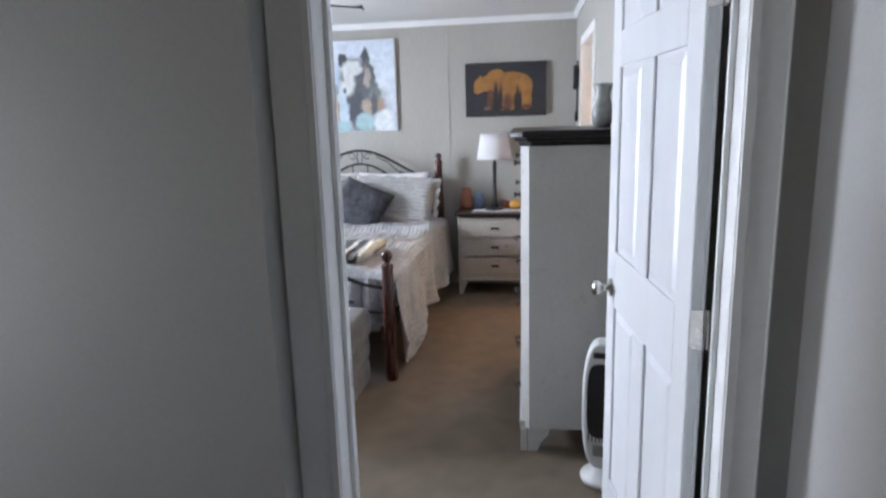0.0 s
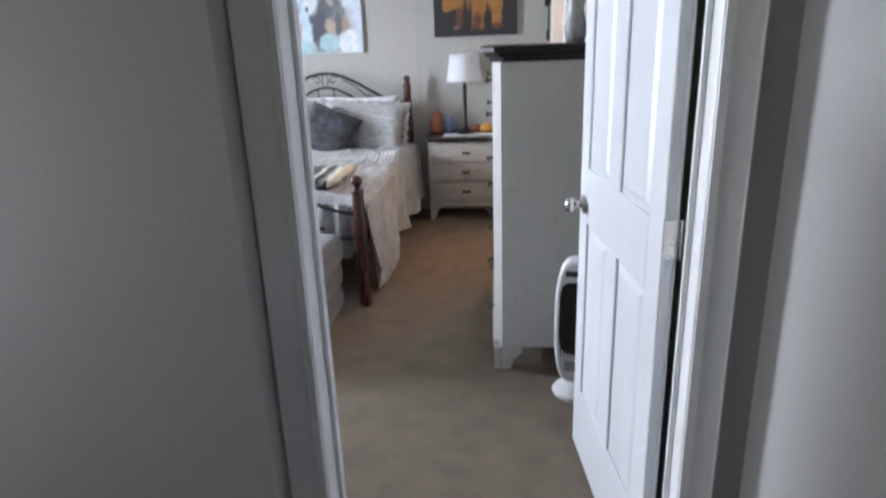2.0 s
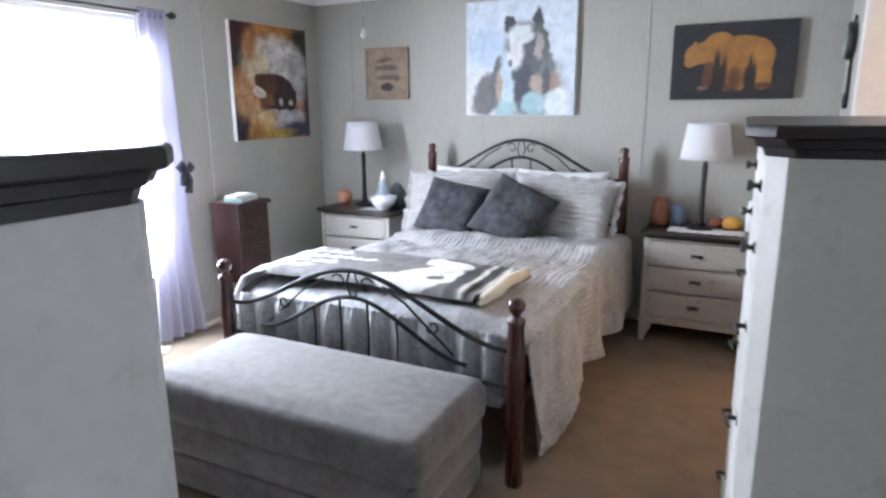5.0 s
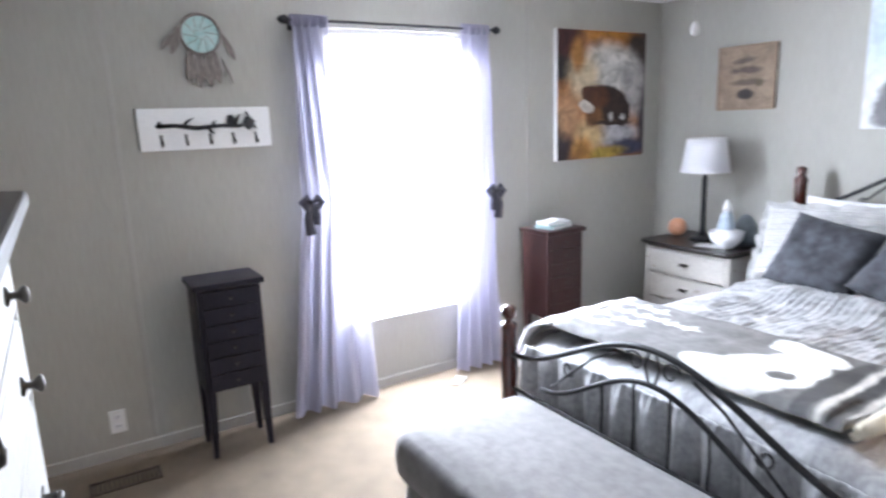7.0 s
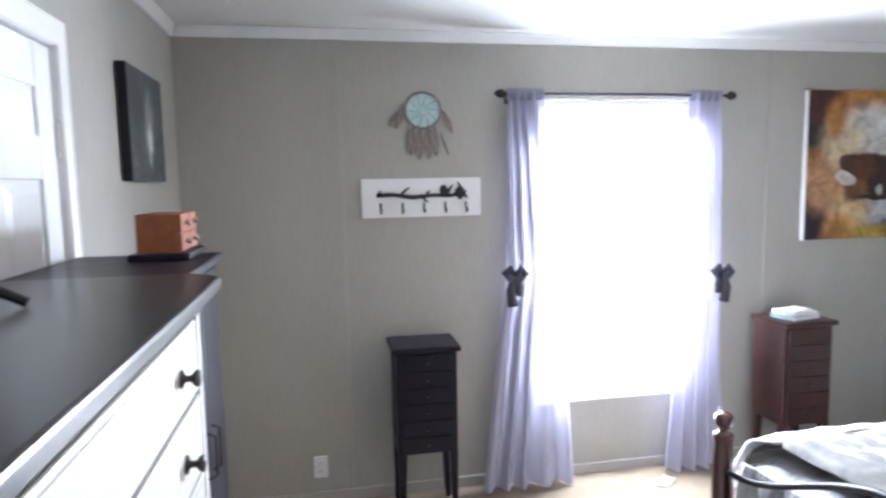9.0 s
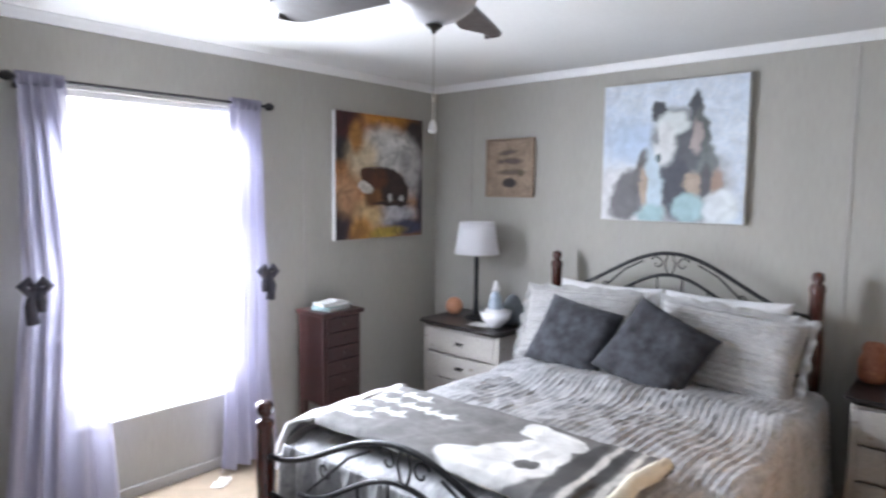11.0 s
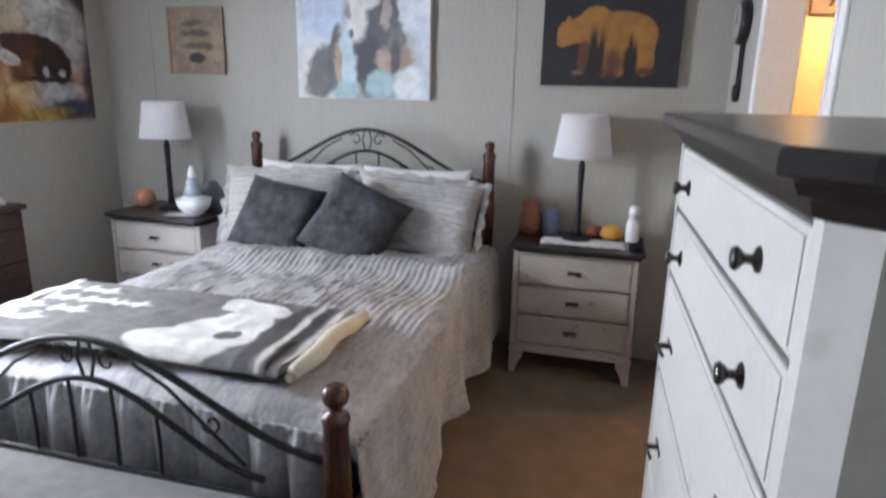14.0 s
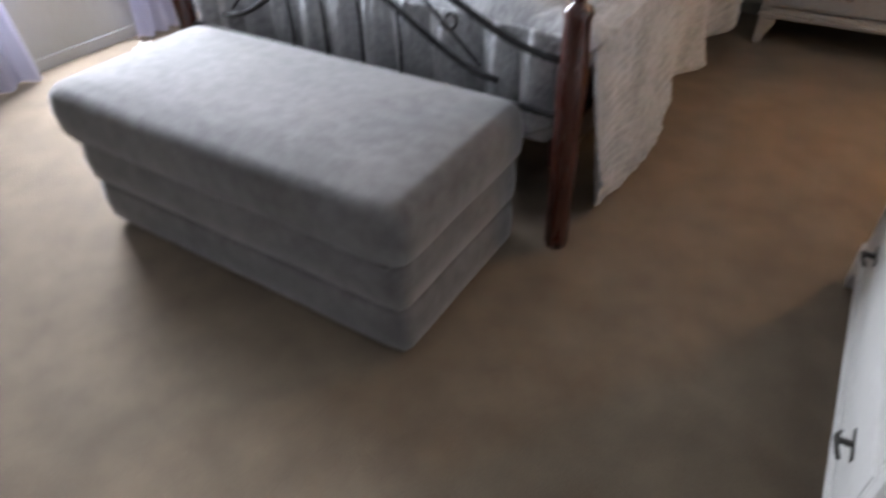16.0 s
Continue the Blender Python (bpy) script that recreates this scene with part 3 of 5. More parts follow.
# faces the bed, its back to the wall beside the entry door
chest("tall_chest", "antique white six-drawer chest with a dark espresso top", "chest of drawers", pose(3.577, 1.912, 0, 0, 0, -90 + SKEW), 1.035, 0.45, 1.50, 0.115, TALL, 0.048, (-0.295, 0.295), group="matching white chests")
chest("tall_chest", "antique white six-drawer dresser with a dark top under the television", "chest of drawers", pose(2.440, 0.455, 0, 0, 0, 180), 1.03, 0.41, 1.50, 0.115, TALL, 0.045, (-0.295, 0.295), group="matching white chests")
NIGHT = [(0.522, 0.688, "bail"), (0.352, 0.517, "bail"), (0.182, 0.347, "bail")]
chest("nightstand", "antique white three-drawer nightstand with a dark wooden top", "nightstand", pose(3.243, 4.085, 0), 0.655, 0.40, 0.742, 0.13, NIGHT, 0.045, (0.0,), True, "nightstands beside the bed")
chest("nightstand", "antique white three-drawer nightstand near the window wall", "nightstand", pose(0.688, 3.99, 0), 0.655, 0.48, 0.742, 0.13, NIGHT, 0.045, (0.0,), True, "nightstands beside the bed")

# dark cabinet next to the dresser
cab = thing("side_cabinet", "tall dark narrow cabinet beside the white dresser", "cabinet", pose(1.64, 0.40, 0, 0, 0, 180))
part("body", boxes(((-0.245, 0.012, 0.04), (0.245, 0.36, 1.465)), bev=0.004), EBONY, cab)
part("top", boxes(((-0.265, -0.015, 1.466), (0.265, 0.365, 1.49)), bev=0.005), EBONY, cab)
part("plinth", boxes(((-0.235, 0.02, 0.0), (0.235, 0.355, 0.04))), EBONY, cab)
for x0, x1 in ((-0.24, -0.002), (0.002, 0.24)):
    dd = part("door", boxes(((x0, 0.0, 0.06), (x1, 0.0115, 1.455)), bev=0.003), EBONY, cab)
    part("handle", tube(bmesh.new(), [(x0 * 0.12 + x1 * 0.12, -0.001, 0.95), (x0 * 0.12 + x1 * 0.12, -0.02, 0.96), (x0 * 0.12 + x1 * 0.12, -0.02, 1.06), (x0 * 0.12 + x1 * 0.12, -0.001, 1.07)], 0.004, 8), PEWTER, dd)

bx = thing("keepsake_box", "small orange-brown wooden drawer box on a dark mat", "box", pose(1.475, 0.345, 1.49, 0, 0, 180))
part("mat", boxes(((-0.09, -0.02, 0.0), (0.13, 0.13, 0.018)), bev=0.004), EBONY, bx, "dark mat")
part("body", boxes(((-0.075, 0.012, 0.018), (0.12, 0.11, 0.118)), bev=0.003), CEDAR, bx)
for z in (0.021, 0.070):
    for x in (-0.073, 0.024):
        dr = part("drawer", boxes(((x, 0.0, z), (x + 0.095, 0.0115, z + 0.048)), bev=0.002), CEDAR, bx)
        part("knob", lathe(bmesh.new(), [(0.0, 0), (0.004, 0), (0.008, 0.008), (0.006, 0.013), (0.0005, 0.014)], 12), NICKEL, dr).matrix_basis = pose(x + 0.047, 0, z + 0.024, 90)

tv = thing("television", "black flat-screen television on splayed feet on the dresser", "television", pose(2.555, 0.17, 1.50, 0, 0, 180))
part("panel", boxes(((-0.42, 0.0, 0.075), (0.42, 0.025, 0.565)), bev=0.004), BLACK, tv)
part("screen", boxes(((-0.412, -0.002, 0.088), (0.412, 0.0, 0.557))), SCREEN, tv, "dark glossy screen, switched off")
part("back_housing", boxes(((-0.27, 0.025, 0.12), (0.27, 0.06, 0.40)), bev=0.012), BLACK, tv)
for x in (-0.33, 0.33):
    part("foot", tube(bmesh.new(), [(x * 1.0, 0.115, 0.008), (x * 0.97, 0.05, 0.045), (x * 0.95, 0.012, 0.082), (x * 0.97, -0.03, 0.045), (x * 1.0, -0.095, 0.008)], 0.008, 8), BLACK, tv)

# ---- the bed ----
bed = thing("bed", "cherry-post bed with black wrought-iron head and foot boards", "bed", pose(0, 0, 0))
XL, XR, YF, YH = 1.215, 2.775, 2.145, 4.335


def post(x, y, h, ball):
    pr = [(0.0, 0), (0.034, 0), (0.037, 0.02), (0.037, h * 0.55), (0.040, h * 0.62), (0.036, h * 0.75), (0.033, h - 0.115)]
    if ball:
        pr += [(0.038, h - 0.10), (0.035, h - 0.085), (0.018, h - 0.075), (0.017, h - 0.068), (0.031, h - 0.05), (0.036, h - 0.03), (0.030, h - 0.010), (0.014, h - 0.001), (0.0005, h)]
    else:
        pr += [(0.038, h - 0.09), (0.034, h - 0.07), (0.020, h - 0.06), (0.030, h - 0.035), (0.026, h - 0.010), (0.0005, h)]
    ob = part("post", lathe(bmesh.new(), pr, 20), CHERRY, bed, "", True)
    ob.matrix_basis = pose(x, y, 0)


post(XL, YF, 0.805, True)
post(XR, YF, 0.812, True)
post(XL + 0.005, YH, 1.262, False)
post(XR - 0.065, YH, 1.262, False)


def ogee(x0, x1, z0, hgt, y, n=28, p=0.95):
    return [(x0 + (x1 - x0) * i / n, y, z0 + hgt * (0.5 - 0.5 * math.cos(math.tau * i / n)) ** p) for i in range(n + 1)]


def scroll(x, y, z, r, turn, side):
    return [(x + side * r * (1 - k / 18) * math.cos(turn + k * 0.42), y, z + r * (1 - k / 18) * math.sin(turn + k * 0.42)) for k in range(15)]


def iron_board(name, x0, x1, y, zend, top, zin, tin, rail):
    cx = (x0 + x1) / 2
    b = part(name, tube(bmesh.new(), ogee(x0 + 0.03, x1 - 0.03, zend, top - zend, y), 0.0115, 8), IRON, bed, "black wrought-iron arch", True)
    half = (x1 - x0) * 0.36
    inner = ogee(cx - half, cx + half, zin, tin - zin, y)
    part("inner_arch", tube(bmesh.new(), inner, 0.010, 8), IRON, b, "", True)
    part("rail", tube(bmesh.new(), [(x0 + 0.03, y, rail), (x1 - 0.03, y, rail)], 0.010, 8), IRON, b)
    for u in (-0.20, -0.067, 0.067, 0.20):
        x = cx + u * half * 2
        zt = zin + (tin - zin) * (0.5 + 0.5 * math.cos(math.pi * u * 2)) ** 0.95
        part("spindle", tube(bmesh.new(), [(x, y, rail), (x + 0.004, y, (rail + zt) / 2), (x, y, zt)], 0.0055, 6), IRON, b)
    for s in (-1, 1):
        part("scroll", tube(bmesh.new(), scroll(cx + s * 0.075, y, (top + tin) / 2, 0.042, 0.5, s), 0.0045, 6), IRON, b)
        part("scroll", tube(bmesh.new(), scroll(cx + s * 0.52 * (x1 - x0) * 0.5, y, zend + 0.05, 0.035, 3.6, s), 0.0045, 6), IRON, b)
        part("brace", tube(bmesh.new(), [(cx + s * 0.16, y, top - 0.055), (cx + s * 0.27, y, (top + tin) / 2 - 0.05), (cx + s * half * 0.9, y, zin + 0.03)], 0.0055, 6), IRON, b)
        part("brace", tube(bmesh.new(), [(cx + s * 0.012, y, tin), (cx + s * 0.03, y, (top + tin) / 2), (cx + s * 0.012, y, top)], 0.005, 6), IRON, b)
    return b


iron_board("footboard", XL, XR, YF, 0.585, 0.832, 0.49, 0.708, 0.43)
iron_board("headboard", XL, XR - 0.06, YH, 1.03, 1.297, 0.96, 1.172, 0.72)
for x in (XL + 0.02, XR - 0.055):
    part("side_rail", boxes(((x - 0.012, YF + 0.03, 0.24), (x + 0.012, YH - 0.03, 0.33)), bev=0.004), DARKCHERRY, bed)

mat = thing("mattress", "white mattress and box spring under the quilt", "mattress", pose(0, 0, 0))
part("box_spring", boxes(((XL + 0.05, YF + 0.10, 0.26), (XR - 0.09, YH - 0.03, 0.42)), bev=0.03), WHITEFAB, mat)
part("mattress_body", boxes(((XL + 0.045, YF + 0.10, 0.421), (XR - 0.085, YH - 0.03, 0.63)), bev=0.05), WHITEFAB, mat)

QL, QR = XL + 0.015, XR + 0.03


def quilt_point(u, v):
    """u: hem to hem across the bed, v: foot to head. Ridges run along the bed."""
    y = YF + 0.055 + (YH - 0.10 - YF - 0.055) * v
    side_l, side_r = 0.50 + 0.06 * wob(0, y, 3, 2.2), 0.432 + 0.06 * wob(5, y, 1, 2.0) + 0.17 * math.exp(-(((v - 0.12) / 0.12) ** 2)) - 0.10 * max(0, 1 - v * 16)
    top_w = QR - QL
    total = side_l + top_w + side_r
    s = u * total
    toe = min(1.0, max(0.0, (y - YF - 0.055) / 0.11))
    ridge = 0.0060 * math.sin(s * math.tau / 0.033 + 1.5 * wob(s * 3, y * 2.5, 0)) * (0.2 + 2.3 * abs(wob(s * 11, y * 16, 2)))
    soft = 0.030 * wob(s * 2.2, y * 2.4, 7) + 0.014 * wob(s * 6, y * 4.5, 9) + 0.004 * wob(s * 22, y * 16, 4)
    fold = 0.030 * math.sin(y * 12 + 2.5 * wob(y, 2, 0, 1.3)) + 0.022 * wob(y * 5, 1, 4)
    flare = 0.05 + 0.03 * wob(y, 0, 8, 1.7)
    r = 0.075
    if s < side_l:
        k = (side_l - s) / side_l
        return Vector((QL - flare * k * 1.0 - fold * k * k * 0.7 - ridge * 0.6, y, 0.655 - 0.085 - (side_l - s) * 0.9 + soft * 0.3))
    if s > side_l + top_w:
        k = (s - side_l - top_w) / side_r
        return Vector((QR - 0.02 * k * (1 - k) + flare * k * 0.9 + fold * k * k * 1.15 + ridge * 0.8 + 0.010 * wob(y * 9, s * 3, 6), y, 0.655 - 0.03 - (s - side_l - top_w) + soft * 0.3))
    x = QL + s - side_l
    edge, rl = min(x - QL, QR - x), 0.20
    drop = (0.0 if edge > r else 0.045 * (1 - edge / r) ** 2) + 0.055 * max(0.0, 1 - (x - QL) / rl) ** 2 + 0.065 * (1 - toe) ** 2
    puff = 0.022 * math.sin(math.pi * (x - QL) / top_w)
    heap = 0.045 * math.exp(-(((y - 3.62) / 0.22) ** 2)) * (0.6 + wob(x * 3, y * 3, 5))
    return Vector((x, y, 0.668 - drop + puff + (ridge + soft) * (0.25 + 0.75 * toe) + heap))


def quilt_foot(u, v):
    """The fall at the foot: u across, v down."""
    x = QL + 0.02 + (QR - 0.05 - QL - 0.02) * u
    z = 0.668 + 0.022 * math.sin(math.pi * u) - 0.050 - 0.285 * v
    ridge = 0.003 * math.sin(x * math.tau / 0.036 + 2.4 * wob(x * 3, z * 5, 0))
    fold = 0.044 * math.sin(x * 46 + 3 * wob(x, 3, 1, 3)) * (0.35 + 0.65 * v) * (0.75 + 0.5 * wob(x * 2, 9, z)) + 0.008 * wob(x * 12, z * 6, 2)
    return Vector((x, YF + 0.066 - 0.012 * min(1, v * 5) - ridge - fold * min(1, 0.25 + v * 3), z))


quilt = thing("quilt", "crinkled pale grey quilt hanging to the carpet", "quilt", pose(0, 0, 0))
bm = sheet(bmesh.new(), quilt_point, 330, 110)
part("cover", bm, QUILT, quilt, "", True).modifiers.new("thick", "SOLIDIFY").thickness = 0.006
bm = sheet(bmesh.new(), quilt_foot, 220, 36)
part("foot_fall", bm, QUILT, quilt, "", True).modifiers.new("thick", "SOLIDIFY").thickness = 0.006


def pillow(name, label, category, m, w, h, t, material, ruffle=0.0, rows=0, group=""):
    """A stuffed pillow: local x and z in its plane, thickness along y."""
    p = thing(name, label, category, m, group)
    rnd = w * 13.7 + m.translation.x * 7

    def face(sign):
        def f(u, v):
            a, b = 2 * u - 1, 2 * v - 1
            pinch = 1 - 0.07 * (1 - a * a) * abs(b) ** 3
            pinch2 = 1 - 0.07 * (1 - b * b) * abs(a) ** 3
            th = t / 2 * max(0, (1 - a ** 4) * (1 - b ** 4)) ** 0.55
            th *= 1 + 0.18 * wob(a * 1.6 + rnd, b * 1.6, sign)
            if rows:
                th += 0.017 * abs(math.sin(b * rows + 0.8 * wob(a * 3, b * 2, rnd))) * (1 - a ** 8) * (0.4 + 1.3 * abs(wob(a * 8, b * 9, rnd)))
            return Vector((a * w / 2 * pinch2, sign * th, b * h / 2 * pinch))
        return f

    bm = sheet(bmesh.new(), face(-1), 60, 90)
    sheet(bm, face(1), 60, 90)
    bmesh.ops.remove_doubles(bm, verts=bm.verts, dist=0.0004)
    part("cushion", bm, material, p, "", True)
    if ruffle:
        def frill(u, v):
            k = u * 4
            side, q = int(k) % 4, k - int(k)
            c = [(-1, -1), (1, -1), (1, 1), (-1, 1), (-1, -1)]
            a = c[side][0] + (c[side + 1][0] - c[side][0]) * q
            b = c[side][1] + (c[side + 1][1] - c[side][1]) * q
            g = 1 + v * ruffle / (w / 2)
            g += 0.018 * v * math.sin(u * 118 + 2 * wob(u * 30, 0, rnd))
            return Vector((a * w / 2 * (0.975 + (g - 1)), 0.014 * v * math.sin(u * 150 + 3 * wob(u * 20, 1, rnd)), b * h / 2 * (0.965 + (g - 1) * w / h)))
        part("flange", sheet(bmesh.new(), frill, 240, 3), material, p, "", True)
    return p


for x in (1.63, 2.30):
    pillow("bed_pillow", "plain white bed pillow propped behind the shams", "pillow", pose(x, 4.225, 0.882, -10, 0, 0), 0.66, 0.44, 0.13, WHITEFAB, 0, 0, "white bed pillows")
pillow("sham_pillow", "pale ruched sham pillow with a flat flange", "pillow", pose(1.53, 4.075, 0.842, -25, -2, 3), 0.74, 0.45, 0.18, SHAM, 0.035, 20, "ruched shams")
pillow("sham_pillow", "pale ruched sham pillow with a flat flange", "pillow", pose(2.355, 4.075, 0.836, -25, 3, -2), 0.73, 0.45, 0.18, SHAM, 0.035, 20, "ruched shams")
pillow("throw_pillow", "charcoal plush square throw pillow on the quilt", "cushion", pose(1.632, 3.845, 0.842, -36, 10, 4), 0.44, 0.42, 0.16, PLUSH, 0, 0, "charcoal throw pillows")
pillow("throw_pillow", "charcoal plush square throw pillow tipped onto a corner", "cushion", pose(2.10, 3.835, 0.836, -37, 22, -3), 0.46, 0.46, 0.17, PLUSH, 0, 0, "charcoal throw pillows")

# the folded throw: prints are plain pale shapes and bars
FLEECE_PALE = (0.82, 0.82, 0.81)
script_bars = []
for z, starts in ((0.52, (-0.66, -0.38)), (0.16, (-0.80, -0.52, -0.27, -0.08)), (-0.24, (-0.62, -0.34)), (-0.58, (-0.50,))):
    script_bars += [(x, z - 0.12 * x + 0.03 * (k % 2), 0.125 - 0.03 * (k % 2), 0.055, 4 - 7 * (k % 2), FLEECE_PALE, 0.45) for k, x in enumerate(starts)]
    script_bars += [(x + dx, z + 0.05 - 0.12 * x, 0.020, 0.13, -14, FLEECE_PALE, 0.4) for x in starts for dx in (-0.09, 0.035)]
GREYFLEECE = painting("printed_fleece", (0.150, 0.145, 0.145), (0.215, 0.208, 0.208), script_bars + [
    (0.40, -0.72, 0.25, 0.36, 0, FLEECE_PALE, 0.06), (0.50, -0.36, 0.20, 0.50, 14, FLEECE_PALE, 0.06), (0.56, 0.0, 0.15, 0.42, 18, FLEECE_PALE, 0.06), (0.52, 0.55, 0.17, 0.22, 8, FLEECE_PALE, 0.06), (0.41, 0.66, 0.075, 0.18, 0, FLEECE_PALE, 0.08), (0.64, 0.46, 0.08, 0.20, 0, FLEECE_PALE, 0.08),
    (0.555, -0.40, 0.040, 0.13, 12, (0.14, 0.135, 0.135), 0.15), (0.60, -0.36, 0.034, 0.12, -12, (0.14, 0.135, 0.135), 0.15),
    (0.76, -0.2, 0.05, 1.2, 0, (0.07, 0.068, 0.07), 0.2), (0.835, 0.0, 0.020, 1.2, 0, (0.66, 0.64, 0.61), 0.3), (0.885, 0.0, 0.030, 1.2, 0, (0.05, 0.05, 0.052), 0.3), (0.95, 0.0, 0.020, 1.2, 0, (0.66, 0.64, 0.61), 0.3)], 1.44, 0.54, 0.02, 4.0, 0.4)
throw = thing("folded_throw", "folded grey fleece throw with pale print and cream lining", "blanket", pose(1.83, 2.545, 0.705, -90, 0, 2.5))


def throw_sag(a):
    """How far the throw lies below its middle: it follows the mattress and turns down at the window side."""
    return 0.20 * (max(0.0, -a - 0.60) / 0.40) ** 1.7 - 0.020 * math.cos(a * 1.4)


def throw_face(k):
    def f(u, v):
        a, b = 2 * u - 1, 2 * v - 1
        x, z = a * 0.72, b * 0.27
        sag = throw_sag(a)
        rise = 0.008 * wob(x * 4, z * 5, 3) + 0.005 * wob(x * 11, z * 9, 1)
        edge = max(0.0, abs(b) - 0.9) / 0.1
        lip = k * (1 - 0.85 * edge * edge)
        return Vector((x + 0.05 * b * (a > 0.9), sag - rise - lip, z * (1 + 0.02 * wob(x * 3, 0, k * 9))))
    return f


for name, hi, lo, mt, lb in (("top_fold", 0.034, 0.020, GREYFLEECE, "grey fleece with pale printed shapes"), ("lining", 0.019, 0.006, SHERPA, "cream sherpa lining"), ("under_fold", 0.005, -0.010, GREYFLEECE, "grey fleece underside")):
    bm = sheet(bmesh.new(), throw_face(hi), 90, 40)
    sheet(bm, throw_face(lo), 90, 40)
    part(name, bm, mt, throw, lb, True)
roll = bmesh.new()
tube(roll, [(0.715, -0.022, -0.25), (0.735, -0.030, -0.12), (0.728, -0.036, 0.02), (0.745, -0.030, 0.14), (0.752, -0.025, 0.25)], [0.022, 0.030, 0.028, 0.030, 0.022], 12)
part("rolled_edge", roll, SHERPA, throw, "rolled cream sherpa edge", True)
part("rolled_edge", tube(bmesh.new(), [(0.700, -0.002, -0.255), (0.722, -0.006, -0.12), (0.708, -0.004, 0.02), (0.726, -0.006, 0.14), (0.716, -0.002, 0.255)], [0.013, 0.018, 0.015, 0.018, 0.013], 12), SHERPA, throw, "under fold of cream sherpa", True)


def side_drape(u, v):
    """The pale lining where the throw turns down over the side of the bed."""
    z = 0.292 * (2 * v - 1)
    a = -0.66 - 0.36 * u
    curl = 0.024 * math.sin(min(1.0, u * 3) * math.pi / 2) + 0.014 * wob(u * 4, z * 8, 4)
    down = throw_sag(a) + 0.16 * max(0.0, u - 0.55) + 0.03 * wob(z * 6, u * 2, 2) * u
    return Vector((0.72 * a + 0.03 * max(0.0, u - 0.6) + 0.012 * wob(z * 6, u * 3, 1), down - 0.034 - curl, z))


drape = part("side_drape", sheet(bmesh.new(), side_drape, 40, 40), WHITEFAB, throw, "pale fleece lining turned over the bed side", True)
drape.modifiers.new("thick", "SOLIDIFY").thickness = 0.012

# ---- ottoman ----
ott = thing("ottoman", "long grey suede storage ottoman at the foot of the bed", "ottoman", pose(2.035, 1.785, 0, 0, 0, 1.0))


def soft_block(bm, x0, x1, hy, z0, z1, r, dome=0.0, uneven=0.0, square=36):
    """An upholstered block with rounded corners and edges; dome lifts the middle of its top."""
    cx, hx, n = (x0 + x1) / 2, (x1 - x0) / 2, 22
    steps = [(0.010, z0), (0.0, z0 + 0.010), (-0.005, (z0 + z1) / 2)]
    steps += [(r * (1 - math.cos(q * math.pi / 12)), z1 - r + r * math.sin(q * math.pi / 12)) for q in range(7)]
    rings, corner = [], [(1, -1), (1, 1), (-1, 1), (-1, -1), (1, -1)]

    def outline(ix, iy, z, lift):
        pts = []
        for k in range(4):
            for q in range(n):
                px, py = (corner[k][m] + (corner[k + 1][m] - corner[k][m]) * q / n for m in (0, 1))
                f = (abs(px) ** square + abs(py) ** square) ** (1 / square)
                x, y = cx + px / f * ix, py / f * iy
                bump = uneven * wob(x * 4, y * 5, z * 4 + 3)
                pts.append(bm.verts.new((x + bump, y + bump * 0.7, z + lift * (1 - (ix / hx) ** 4) + bump * (0.4 if z > z1 - 0.01 else 0))))
        return pts

    for inset, z in steps:
        rings.append(outline(hx - inset, hy - inset, z, 0))
    for q in (0.9, 0.8, 0.65, 0.5, 0.35, 0.2, 0.06):
        rings.append(outline((hx - r) * q, (hy - r) * q, z1, dome))
    for a, b in zip(rings, rings[1:]):
        for k in range(len(a)):
            bm.faces.new((a[k], a[(k + 1) % len(a)], b[(k + 1) % len(b)], b[k]))
    bm.faces.new(rings[0][::-1])
    bm.faces.new(rings[-1])
    return bm


part("base", soft_block(bmesh.new(), -0.585, 0.628, 0.292, 0.025, 0.172, 0.016, 0.0, 0.003), SUEDE, ott, "", True)
part("middle_band", soft_block(bmesh.new(), -0.590, 0.632, 0.295, 0.174, 0.320, 0.016, 0.0, 0.003), SUEDE, ott, "", True)
part("lid", soft_block(bmesh.new(), -0.660, 0.648, 0.308, 0.322, 0.484, 0.046, 0.018, 0.006, 22), SUEDE, ott, "", True)
for y in (-0.299, 0.299):
    part("piping", tube(bmesh.new(), [(-0.585, y, 0.321), (0.612, y, 0.321)], 0.005, 6), SUEDE, ott)
for x in (-0.53, 0.55):
    for y in (-0.24, 0.24):
        part("foot", lathe(bmesh.new(), [(0.0, 0), (0.022, 0), (0.026, 0.03), (0.0005, 0.031)], 14), BLACK, ott).matrix_basis = pose(x, y, 0)


# ---- pictures ----
def canvas(name, label, m, w, h, t, mat, edge=None):
    c = thing(name, label, "painting", m)
    part("stretcher", boxes(((-w / 2, 0.001, -h / 2), (w / 2, t, h / 2)), bev=0.003), edge or CANVAS, c)
    part("painted_face", sheet(bmesh.new(), lambda u, v: Vector(((u - 0.5) * (w - 0.004), 0.0, (v - 0.5) * (h - 0.004))), 2, 2), mat, c)
    return c


